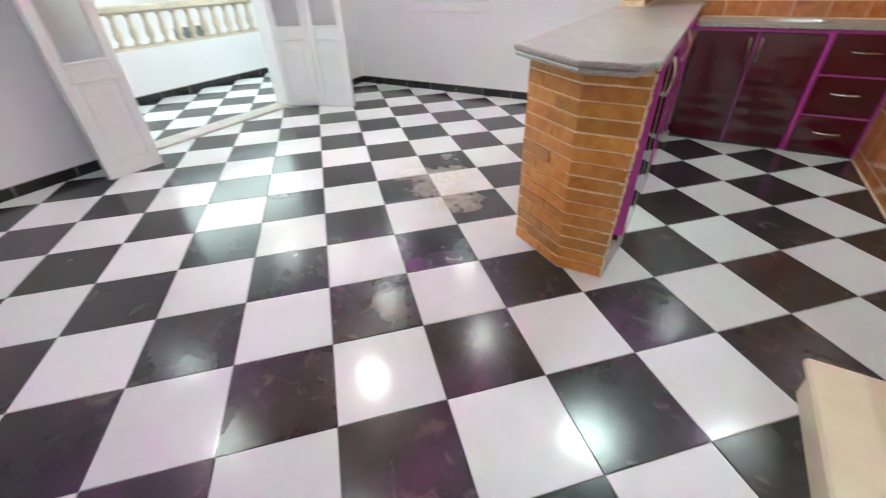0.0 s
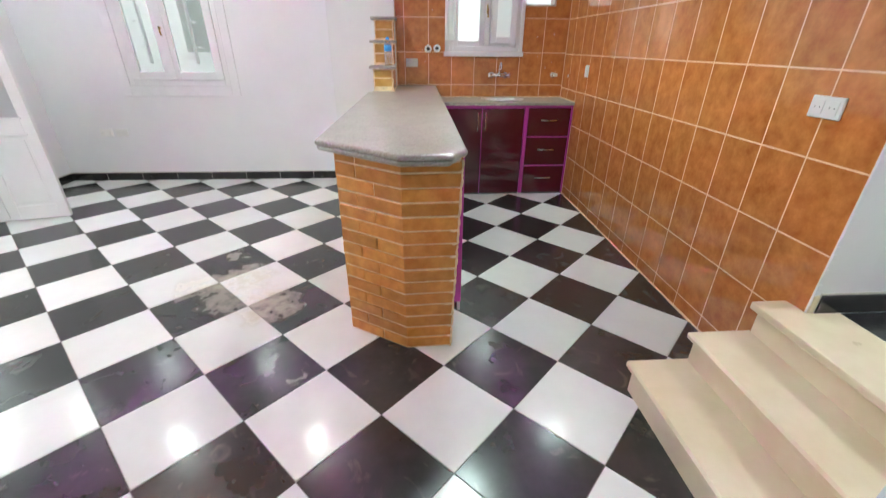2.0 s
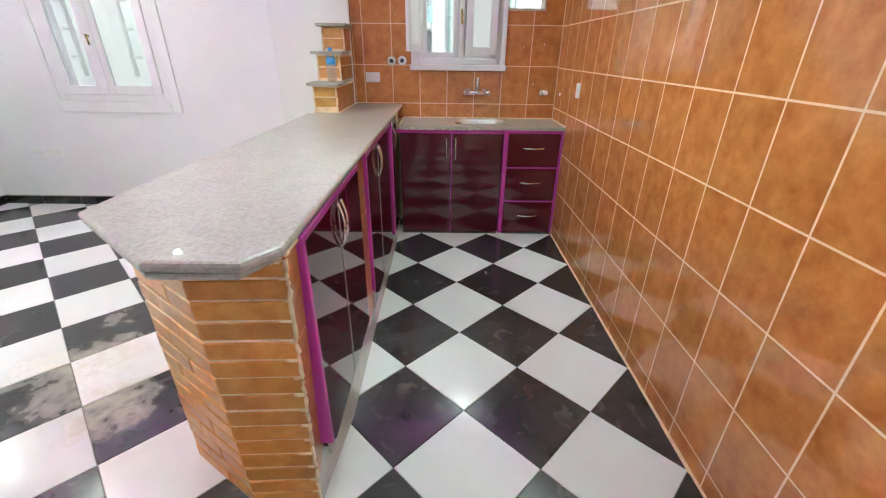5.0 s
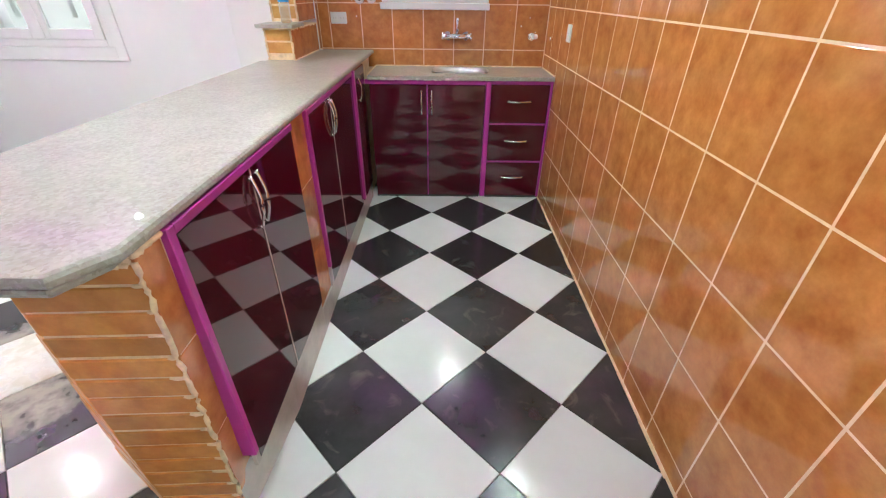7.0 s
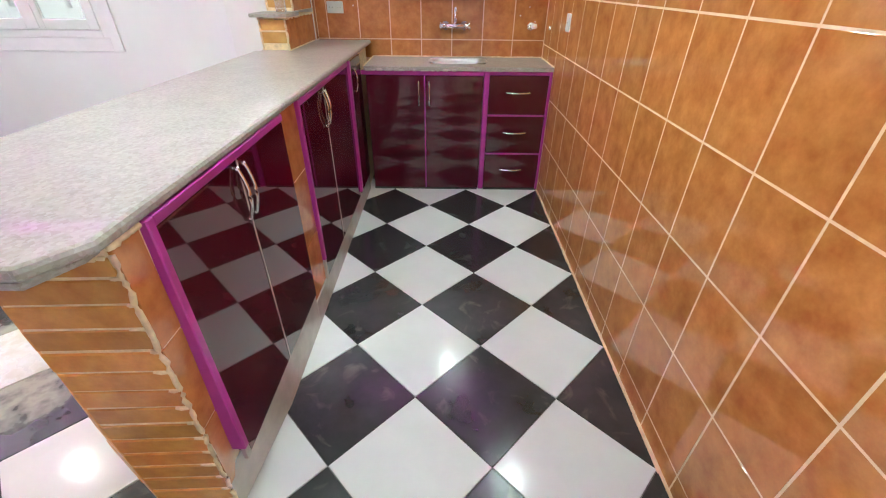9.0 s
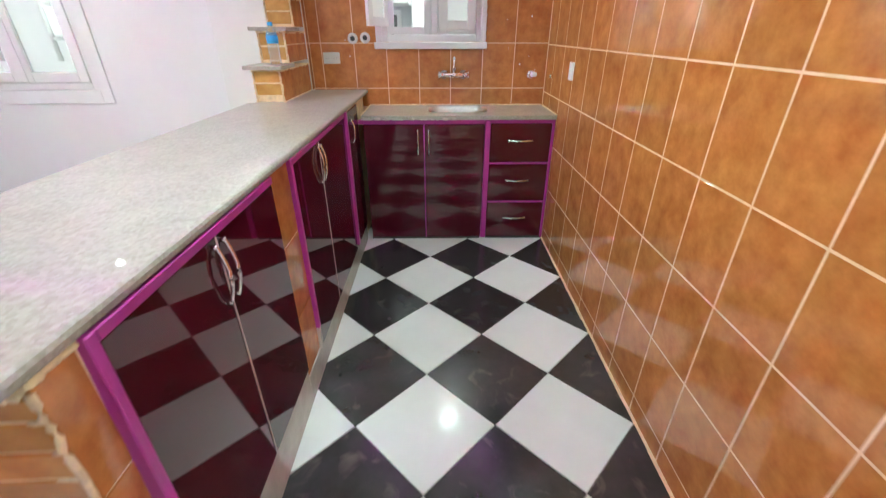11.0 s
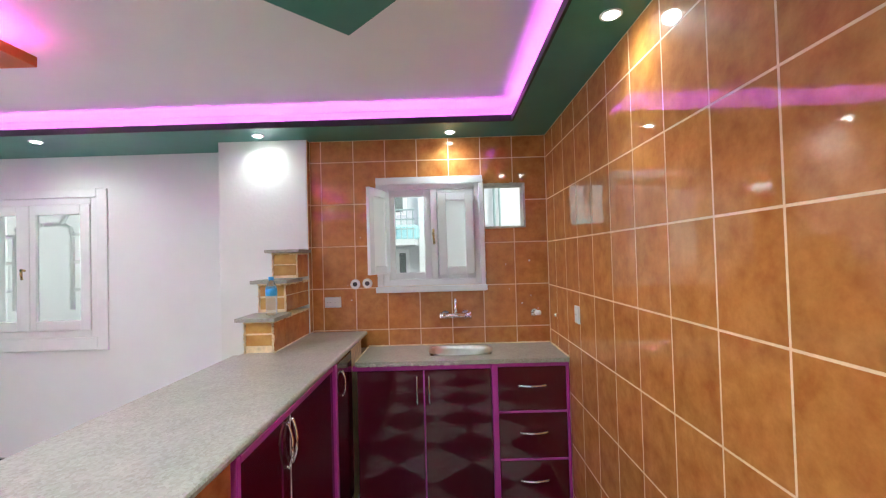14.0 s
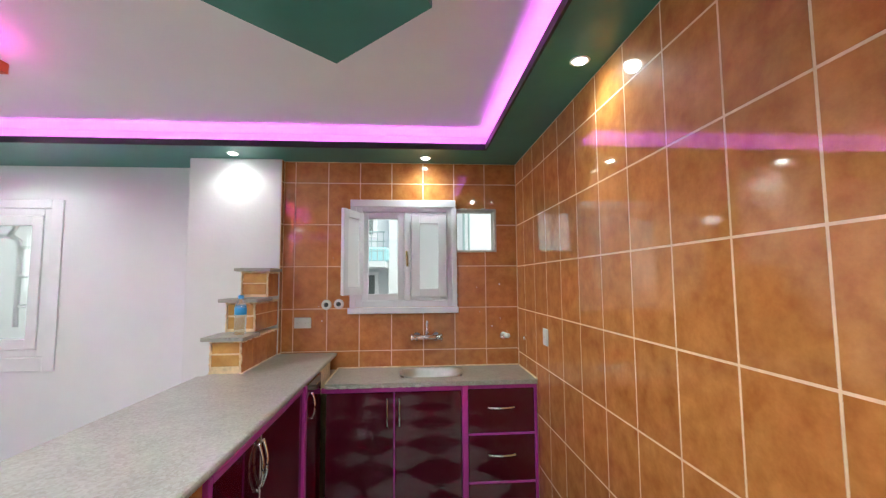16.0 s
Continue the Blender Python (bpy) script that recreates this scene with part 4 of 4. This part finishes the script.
leaf(kw, "outer_leaf", -0.292, 0.015, 1.392, 2.038, 0.047, yo + 0.012, yo + 0.045, M_GLASS)
leaf(kw, "outer_leaf", 0.066, 0.330, 1.392, 2.038, 0.052, yo + 0.012, yo + 0.045, M_FROST)
leaf(kw, "inner_leaf", 0.070, 0.325, 1.418, 2.010, 0.060, yo - 0.035, yo - 0.008, M_FROST)
# the other inner leaf stands open
op = Matrix.Translation((-0.285, yo - 0.038, 0)) @ Matrix.Rotation(radians(-111), 4, "Z")
leaf(kw, "inner_leaf", 0.0, 0.27, 1.440, 2.020, 0.055, -0.013, 0.013, M_FROST, op)
hb = cyl(bmesh.new(), (0.035, yo - 0.006, 1.71), (0.035, yo - 0.030, 1.71), 0.010, 0.008, 12)
box(hb, (0.028, yo - 0.009, 1.672), (0.042, yo - 0.005, 1.750), 0.001)
tube(hb, [(0.035, yo - 0.03, 1.725), (0.036, yo - 0.036, 1.70), (0.038, yo - 0.034, 1.665), (0.040, yo - 0.030, 1.640)], 0.008)
part("handle", hb, M_BRASS, kw, "brass lever handle", True)
# ragged rim of the small opening
vent = tagged(empty("window_2"), "small square unglazed opening cut through the tiled wall", "opening", kind="structure")
part("rim", boxes(*frame_boxes(HOLE[0] - 0.012, HOLE[1] + 0.012, HOLE[2] - 0.012, HOLE[3] + 0.012, 0.014, YS - 0.0035, YS + 0.128)), M_CEMENT, vent)

hw = tagged(empty("window_3"), "white painted two-leaf hall window with iron grille outside", "window", kind="structure")
x0, x1, z0, z1 = HALL_WIN
part("window_frame", boxes(*frame_boxes(x0, x1, z0, z1, 0.05, YH - 0.004, YH + 0.10), bev=0.003), M_WINDOW, hw)
part("casing", boxes(((x0 - 0.085, YH - 0.014, 0.90), (x0 - 0.003, YH - 0.0005, 2.155)), ((x1 + 0.003, YH - 0.014, 0.90), (x1 + 0.085, YH - 0.0005, 2.155)), ((x0 - 0.003, YH - 0.014, 0.90), (x1 + 0.003, YH - 0.0005, z0 - 0.006)), ((x0 - 0.003, YH - 0.014, z1 + 0.003), (x1 + 0.003, YH - 0.0005, 2.155)), bev=0.003), M_WINDOW, hw)
xm = (x0 + x1) / 2 - 0.05
leaf(hw, "leaf", x0 + 0.052, xm - 0.002, z0 + 0.052, z1 - 0.052, 0.074, YH - 0.014, YH + 0.025, M_MILKY)
leaf(hw, "leaf", xm + 0.002, x1 - 0.052, z0 + 0.052, z1 - 0.052, 0.074, YH - 0.014, YH + 0.025, M_MILKY)
part("mullion", boxes(((xm - 0.035, YH - 0.024, z0 + 0.055), (xm + 0.035, YH - 0.0145, z1 - 0.055)), bev=0.003), M_WINDOW, hw)
hb = cyl(bmesh.new(), (xm, YH - 0.024, 1.53), (xm, YH - 0.05, 1.53), 0.010, 0.008, 12)
tube(hb, [(xm, YH - 0.05, 1.54), (xm + 0.004, YH - 0.055, 1.50), (xm + 0.006, YH - 0.05, 1.46)], 0.009)
part("handle", hb, M_BRASS, hw, "brass lever handle", True)
gb = bmesh.new()
yg = YH + 0.17
xg = xm - 0.04
for s in (-1, 1):
    xe = xg + 0.235 * s
    tube(gb, [(xe, yg, 1.20), (xe, yg, 1.80), (xe - 0.01 * s, yg, 1.865), (xe - 0.05 * s, yg, 1.89), (xe - 0.13 * s, yg, 1.905), (xg + 0.02 * s, yg, 1.90)], 0.018, 8)
    for z in (1.36, 1.59, 1.81):
        cyl(gb, (xe, yg, z), (xe + 0.075 * s, yg, z), 0.014, seg=8)
    tube(gb, [(xe - 0.09 * s, yg, 1.90), (xe - 0.04 * s, yg, 1.98), (xe + 0.01 * s, yg, 2.045), (xe + 0.16 * s, yg, 2.05)], 0.018, 8)
    cyl(gb, (xe + 0.16 * s, yg, 1.0), (xe + 0.16 * s, yg, 2.15), 0.012, seg=8)
part("grille", gb, M_IRON, hw, "grey curved iron grille", True)

# ---- balcony door ----
def door_panel(name, a, b, label):
    """One folding door panel from floor point a to b: frame, glass above, raised panel below."""
    a, b = Vector((*a, 0.012)), Vector((*b, 0.012))
    w = (b - a).length
    along = (b - a).normalized()
    d = tagged(empty(name, a), label, "door", kind="structure")
    d.matrix_basis = Matrix.Translation(a) @ Matrix((along, Vector((0, 0, 1)).cross(along), Vector((0, 0, 1)))).transposed().to_4x4()
    t = 0.019
    fr = boxes(((0, -t, 0), (0.075, t, 2.10)), ((w - 0.075, -t, 0), (w, t, 2.10)), ((0.075, -t, 0), (w - 0.075, t, 0.12)), ((0.075, -t, 0.70), (w - 0.075, t, 0.835)), ((0.075, -t, 2.0), (w - 0.075, t, 2.10)), bev=0.003)
    part("door_frame", fr, M_WOOD_WHITE, d)
    part("lower_panel", boxes(((0.068, -0.012, 0.11), (w - 0.068, 0.012, 0.71)), ((0.10, -0.016, 0.15), (w - 0.10, 0.016, 0.67)), bev=0.004), M_WOOD_WHITE, d)
    part("moulding", boxes(((0.06, -t - 0.008, 0.705), (w - 0.06, t + 0.008, 0.722)), ((0.06, -t - 0.008, 0.828), (w - 0.06, t + 0.008, 0.842)), bev=0.003), M_WOOD_WHITE, d)
    g = part("pane", boxes(((0.068, -0.003, 0.828), (w - 0.068, 0.003, 2.01))), M_DOORGLASS, d, "grey frosted glass pane")
    return d


door_panel("door_1", (-4.525, -1.17), (-4.20, -1.52), "white folding door panel with frosted glass, folded open")
door_panel("door_2", (-4.180, -1.535), (-4.163, -1.12), "white folding door panel with frosted glass, folded open")
door_panel("door_3", (-4.56, 0.665), (-4.185, 0.855), "white folding door panel with frosted glass, standing open")
door_panel("door_4", (-4.18, 0.858), (-3.765, 0.962), "white folding door panel with frosted glass, standing open")
trim = boxes(((XW - 0.23, DOOR[0] - 0.004, 0), (XW + 0.012, DOOR[0] + 0.03, 2.15)), ((XW - 0.23, DOOR[1] - 0.03, 0), (XW + 0.012, DOOR[1] + 0.004, 2.15)), ((XW - 0.23, DOOR[0] + 0.03, 2.11), (XW + 0.012, DOOR[1] - 0.03, 2.154)), bev=0.003)
tagged(link_mesh("trim", trim, M_WOOD_WHITE), "white wooden lining of the balcony doorway", "trim", kind="structure")
sill = boxes(((XW - 0.225, DOOR[0] + 0.03, -0.004), (XW + 0.01, DOOR[1] - 0.03, 0.022)), bev=0.005)
tagged(link_mesh("threshold", sill, M_PLINTH), "pale stone threshold of the balcony doorway", "threshold", kind="structure")

# ---- balcony ----
XP = -6.45
tagged(link_mesh("balcony_wall", boxes(((XP - 0.18, -3.2, -0.2), (XP, 3.6, 0.60)), ((XP, 3.4, -0.2), (XW - 0.22, 3.6, TOP)), ((XP, -3.2, -0.2), (XW - 0.22, -3.0, TOP))), M_PAINT), "white painted balcony parapet", "wall", kind="structure")
tagged(link_mesh("balcony_roof", boxes(((XP - 0.2, -3.2, TOP + 0.12), (XW - 0.22, 3.6, TOP + 0.3))), M_PAINT), "white slab over the balcony", "ceiling", kind="structure")
bl = empty("balustrade", (XP - 0.09, 0, 0.60))
tagged(bl, "cream cast stone balustrade with turned balusters", "balustrade")
part("handrail", boxes(((-0.10, -3.2, 0.40), (0.10, 3.4, 0.47)), ((-0.08, -3.2, 0.38), (0.08, 3.4, 0.399)), bev=0.01), M_BAL, bl)
part("base_rail", boxes(((-0.08, -3.2, 0.0), (0.08, 3.4, 0.03))), M_BAL, bl)
prof = [(0.045, 0.03), (0.045, 0.06), (0.028, 0.07), (0.030, 0.09), (0.048, 0.14), (0.050, 0.17), (0.034, 0.24), (0.024, 0.30), (0.030, 0.32), (0.024, 0.34), (0.042, 0.36), (0.042, 0.38)]
bme = part("baluster", lathe(bmesh.new(), prof, (0, 0, 0), 14), M_BAL, bl, smooth=True)
bme.location = (0, -3.0, 0)
for k in range(1, 34):
    o = new("baluster", bme.data)
    o.parent = bl
    o.location = (0, -3.0 + 0.19 * k, 0)
globe_lamp(-5.5, 0.80, TOP + 0.12, 0.14, 40, "round opal balcony ceiling lamp, lit")

# ---- outside ----
def facade(name, x0, x1, y0, y1, z1, wins, label, axis):
    """A plain house front with recessed windows; axis: the side that faces the flat."""
    f = empty(name, ((x0 + x1) / 2, (y0 + y1) / 2, -3.1))
    tagged(f, label, "house")
    bm = boxes(((x0, y0, -3.1), (x1, y1, z1)))
    local(part("wall", bm, M_FACADE, f), f)
    for u, z, w, h in wins:
        if axis == "y":
            lo, hi = (u, y0 - 0.03, z), (u + w, y0 + 0.02, z + h)
            gl, gh = (u + 0.06, y0 - 0.034, z + 0.06), (u + w - 0.06, y0 - 0.031, z + h - 0.06)
        else:
            lo, hi = (x1 - 0.02, u, z), (x1 + 0.03, u + w, z + h)
            gl, gh = (x1 + 0.031, u + 0.06, z + 0.06), (x1 + 0.034, u + w - 0.06, z + h - 0.06)
        wd = local(part("window", boxes((lo, hi), bev=0.01), M_WINDOW, f), f)
        pn = part("pane", boxes((gl, gh)), M_DARK_PANE, wd, "dark grey window pane")
        pn.matrix_parent_inverse = Matrix.Identity(4)
    return f


facade("house", -8, 8, 5.2, 11, 8, [(-0.73, 2.19, 0.26, 0.50), (-0.66, 1.22, 0.22, 0.46), (-1.9, 1.6, 0.6, 1.0), (-4.5, 1.2, 1.2, 1.3), (2.5, 1.2, 1.2, 1.3), (-4.5, 4.2, 1.2, 1.3), (2.5, 4.2, 1.2, 1.3)], "pale rendered house across the light well", "y")
facade("house", -26, -16, -14, 22, 4.2, [(y, z, 1.4, 1.4) for y in (-10, -6, -2, 2, 6, 10, 14, 18) for z in (-1.4, 1.6)], "pale rendered house across the street from the balcony", "x")
shelf_out = empty("wall_balcony", (-0.35, 5.0, 1.80))
tagged(shelf_out, "small concrete balcony on the house opposite", "balcony")
part("slab", boxes(((-0.9, -0.6, -0.08), (0.055, 0.195, 0.0))), M_FACADE, shelf_out)
bm = bmesh.new()
for k in range(12):
    cyl(bm, (-0.85 + 0.08 * k, -0.57, 0), (-0.85 + 0.08 * k, -0.57, 0.40), 0.008, seg=6)
cyl(bm, (-0.9, -0.57, 0.40), (0.055, -0.57, 0.40), 0.012, seg=6)
cyl(bm, (-0.9, -0.57, 0.27), (0.055, -0.57, 0.27), 0.008, seg=6)
cyl(bm, (-0.9, -0.57, 0.14), (0.055, -0.57, 0.14), 0.008, seg=6)
part("railing", bm, M_PIPE, shelf_out)
pilaster = boxes(((-0.29, 5.02, -3.1), (-0.10, 5.199, 7.9)), ((-0.31, 5.00, 3.05), (-0.08, 5.199, 3.15)), bev=0.01)
tagged(link_mesh("pilaster", pilaster, M_FACADE), "pale rendered pilaster on the house opposite", "pilaster")
for x, r in ((-0.02, 0.03), (0.87, 0.020), (0.95, 0.016)):
    dp = cyl(bmesh.new(), (x, 5.13, -3.0), (x, 5.13, 7.8), r, seg=10)
    for z in (-1, 1, 1.9, 3, 5):
        cyl(dp, (x, 5.13, z), (x, 5.13, z + 0.05), r * 1.3, seg=10)
    tagged(link_mesh("drain_pipe", dp, M_PIPE, smooth=True), "grey upright drain pipe on the house opposite", "pipe", "drain pipes")
random.seed(23)
for k in range(9):
    x, z = random.choice((random.uniform(0.43, 0.80), random.uniform(-0.8, -0.4))), random.uniform(1.15, 1.72)
    r = random.uniform(0.003, 0.007)
    sp = lathe(bmesh.new(), [(r, 0.0), (r * 0.9, 0.0012), (r * 0.4, 0.002)], (0, 0, 0), 7)
    bmesh.ops.transform(sp, matrix=Matrix.Translation((x, YS, z)) @ Matrix.Rotation(radians(90), 4, "X"), verts=sp.verts)
    part("plaster_spot", sp, M_PLASTIC, wall_north)
tagged(link_mesh("storage_box", boxes(((-0.60, 4.7, 1.802), (-0.27, 5.0, 2.015)), bev=0.03), M_BLUE), "pale blue plastic box on the balcony opposite", "box")

# ---- steps and landing ----
YST0, YST1 = -2.17, -1.316
steps = tagged(empty("steps", (0.6, -1.75, 0)), "three cream marble steps with rounded nosing", "steps", kind="structure")
for k, (xn, z) in enumerate(((0.228, 0.161), (0.466, 0.307), (0.704, 0.452))):
    xr = xn + 0.028
    xend = (0.512, 0.748, 1.0)[k]
    local(part("riser", boxes(((xr, YST0, (0.0, 0.1612, 0.3072)[k]), (xr + 0.022, YST1 - 0.02, z - 0.0345)), bev=0.002), M_CREAM, steps), steps)
    ye = YST1
    bm = bmesh.new()
    if k < 2:
        box(bm, (xn, YST0, z - 0.034), (xend, ye, z), 0.009)
    else:
        prism(bm, [(xn, YST0), (xend, YST0), (xend, -1.408), (XE - 0.002, -1.408), (XE - 0.002, ye), (xn, ye)], z - 0.034, z, 0.008)
    local(part("tread", bm, M_CREAM, steps), steps)
body = boxes(((0.282, YST0, 0), (0.55, YST1 - 0.021, 0.126)), ((0.52, YST0, 0), (0.78, YST1 - 0.021, 0.272)), ((0.757, YST0, 0), (0.855, YST1 - 0.021, 0.417)), ((0.855, YST0, 0), (1.05, -1.408, 0.417)))
local(part("core", body, M_CREAM, steps), steps)
landing = tagged(link_mesh("landing_floor", boxes(((1.0, -2.17, 0.0), (3.0, -1.406, 0.441))), M_JOINT), "raised landing floor of dark glazed tiles", "floor", kind="structure")
for k in range(5):
    for j in range(2):
        m = Matrix.Translation((1.205 + 0.402 * k, -1.612 - 0.402 * j, 0.4475))
        lay("floor_tile", landing, 0.398, 0.398 if j == 0 else 0.26, 0.006, 0.002, M_BLACK_TILE, m)

# ---- skirting ----
def skirting(name, p, q, z, label):
    """Black tile skirting from p to q; each tile is a piece."""
    p, q = Vector((*p, 0)), Vector((*q, 0))
    along = (q - p).normalized()
    out = along.cross(Vector((0, 0, 1)))
    s = tagged(empty(name, (0, 0, 0)), label, "baseboard", kind="structure")
    n = max(1, round((q - p).length / 0.402))
    L = (q - p).length / n
    rot = Matrix((along, Vector((0, 0, 1)), out)).transposed().to_4x4()
    for k in range(n):
        c = p + along * (L * (k + 0.5)) + out * 0.011 + Vector((0, 0, z + 0.042))
        lay("skirting_tile", s, L - 0.004, 0.084, 0.0105, 0.003, M_SKIRT, Matrix.Translation(c) @ rot)
    ctr = (p + q) / 2
    half = (q - p).length / 2
    bm = boxes(((-half, 0, 0.0005), (half, 0.09, 0.006)), bev=0.0)
    bmesh.ops.transform(bm, matrix=Matrix.Translation(ctr + Vector((0, 0, z))) @ rot, verts=bm.verts)
    part("joint", bm, M_PLINTH, s)


skirting("baseboard", (XW, YH), (-1.49, YH), 0.0, "black glazed tile skirting along the hall wall")
skirting("baseboard", (XW, DOOR[1] + 0.01), (XW, YH - 0.012), 0.0, "black glazed tile skirting beside the balcony door")
skirting("baseboard", (XW, YB), (XW, DOOR[0] - 0.01), 0.0, "black glazed tile skirting along the white wall")
skirting("baseboard", (XP, -3.0), (XP, 3.4), 0.0, "black glazed tile skirting along the balcony parapet")
skirting("baseboard", (0.888, -1.406), (3.0, -1.406), 0.4505, "black glazed tile skirting on the landing")
random.seed(17)
rag = bmesh.new()
for k in range(60):
    z = 0.453 + 0.0325 * k
    box(rag, (XE - 0.001, -1.4085 - random.uniform(0.0005, 0.005), z), (XE + 0.012 + random.uniform(0, 0.0015), -1.4035, z + 0.0325), 0.001)
part("ragged_edge", rag, M_PAINT, wall_east, "ragged white plaster along the tile edge")
part("end_strip", boxes(((XE + 0.0005, -1.416, 0.4525), (0.884, -1.4065, 0.534)), bev=0.004), M_CREAM, wall_landing)

foot = []
random.seed(5)
for k in range(24):
    a = -1.32 + 2.74 * k / 24
    foot.append(((XE - 0.010 - random.uniform(0, 0.004), a, -0.002), (XE + 0.002, a + 2.74 / 24, 0.004 + random.uniform(0, 0.002))))
tagged(link_mesh("trim", boxes(*foot), M_GROUT), "uneven pale grout line along the foot of the tiled wall", "trim", kind="structure")
scraps = bmesh.new()
for k in range(16):
    z = 1.36 + 0.048 * k
    box(scraps, (0.3985, YS - 0.004 - random.uniform(0, 0.004), z), (0.403 + random.uniform(0.0, 0.007), YS + 0.001, z + random.uniform(0.015, 0.047)), 0.0015)
for k in range(9):
    x = 0.40 + 0.032 * k
    box(scraps, (x, YS - 0.004 - random.uniform(0, 0.004), HOLE[3] + 0.002), (x + random.uniform(0.015, 0.031), YS + 0.001, HOLE[3] + 0.010 + random.uniform(0, 0.010)), 0.0015)
part("mortar", scraps, M_CEMENT, vent, "rough mortar left round the opening")

# ---- wall tiles ----
GAP = 0.0070
E_ROWS = [0.0, 0.085, 0.390, 0.698, 1.012, 1.328, 1.636, 1.941, 2.247, SOFFIT - 0.001]
ys = [-1.404] + [0.018 + 0.2336 * k for k in range(-5, 8)] + [YS - 0.002]
for a, b in zip(ys, ys[1:]):
    if b - a < 0.02:
        continue
    for c, d in zip(E_ROWS, E_ROWS[1:]):
        if b > -1.45 and a > YF - 0.02 and d < 0.85:
            continue
        jit = Matrix.Rotation(random.uniform(-0.0012, 0.0012), 4, "Z") @ Matrix.Rotation(random.uniform(-0.0012, 0.0012), 4, "Y")
        m = Matrix.Translation((XE + random.uniform(0, 0.0002), (a + b) / 2, (c + d) / 2)) @ jit @ Matrix(((0, 0, -1, 0), (-1, 0, 0, 0), (0, 1, 0, 0), (0, 0, 0, 1)))
        lay("wall_tile", wall_east, b - a - GAP, d - c - GAP, 0.005, 0.0003, M_WALL_TILE, m)


def cut_tile(parent, whole, rects):
    """A tile notched round an opening: one mesh, its joint kept at the tile's own edges."""
    a, b, c, d = whole
    g = GAP / 2
    bm = bmesh.new()
    for p, q, r, s in rects:
        lo = (p + (g if p == a else 0), YS + 0.0002, r + (g if r == c else 0))
        hi = (q - (g if q == b else 0), YS + 0.005, s - (g if s == d else 0))
        box(bm, lo, hi)
    bmesh.ops.remove_doubles(bm, verts=bm.verts, dist=1e-5)
    part("wall_tile", bm, M_WALL_TILE, parent)


# narrow tiles on the kitchen side of the pier
PX = -0.8575
part("tile_bed", boxes(((PX, 1.803, BAR_TOP), (PX + 0.0032, YS + 0.001, SOFFIT))), M_GROUT, pier)
for c, d in zip((BAR_TOP + 0.002, 1.337, 1.640, 1.945, 2.252), (1.337, 1.640, 1.945, 2.252, SOFFIT - 0.001)):
    m = Matrix.Translation((PX + 0.0042, 1.8285, (c + d) / 2)) @ Matrix(((0, 0, 1, 0), (1, 0, 0, 0), (0, 1, 0, 0), (0, 0, 0, 1)))
    lay("wall_tile", pier, 0.049, d - c - GAP, 0.004, 0.0006, M_WALL_TILE, m)

N_ROWS = [0.905, 1.036, 1.337, 1.640, 1.945, 2.252, SOFFIT - 0.001]
xs = [-0.853, -0.772] + [-0.536 + 0.2305 * k for k in range(0, 6)] + [XE - 0.001]
win_hole, vent_hole = (-0.372, 0.398, 1.302, 2.126), (HOLE[0] - 0.012, HOLE[1] + 0.012, HOLE[2] - 0.012, HOLE[3] + 0.012)
for a, b in zip(xs, xs[1:]):
    for c, d in zip(N_ROWS, N_ROWS[1:]):
        rects = [r for r in cut_rect(cut_rect([(a, b, c, d)], win_hole), vent_hole) if r[1] - r[0] > 0.01 and r[3] - r[2] > 0.01]
        if len(rects) > 1:
            cut_tile(wall_north, (a, b, c, d), rects)
            continue
        for p, q, r, s in rects:
            jit = Matrix.Rotation(random.uniform(-0.0012, 0.0012), 4, "Z") @ Matrix.Rotation(random.uniform(-0.0012, 0.0012), 4, "X")
            m = Matrix.Translation(((p + q) / 2, YS + random.uniform(0, 0.0002), (r + s) / 2)) @ jit @ Matrix(((1, 0, 0, 0), (0, 0, -1, 0), (0, 1, 0, 0), (0, 0, 0, 1)))
            lay("wall_tile", wall_north, q - p - 0.0066, s - r - 0.0066, 0.005, 0.0003, M_WALL_TILE, m)

# ---- floor tiles ----
S = 0.40
rot45 = Matrix.Rotation(radians(45), 4, "Z")
for i in range(-18, 10):
    for j in range(-18, 19):
        x, y = S * (i + 0.5 - j - 0.5) / 2 ** 0.5, S * (i + 0.5 + j + 0.5) / 2 ** 0.5
        material = M_WHITE_TILE if (i + j) % 2 == 0 else M_BLACK_TILE
        if XW - 0.05 <= x < XE + 0.12 and -4.95 < y < 2.15:
            par = floor_ob
        elif -6.65 < x < XW - 0.05 and -2.0 < y < 3.6:
            par = balcony_floor
        else:
            continue
        if x > 0.5 and y < -1.75:
            continue
        jit = Matrix.Rotation(random.uniform(-0.0015, 0.0015), 4, "X") @ Matrix.Rotation(random.uniform(-0.0015, 0.0015), 4, "Y")
        lay("white_tile" if (i + j) % 2 == 0 else "black_tile", par, S - 0.0035, S - 0.0035, 0.006, 0.0012, material, Matrix.Translation((x, y, 0)) @ rot45 @ jit)
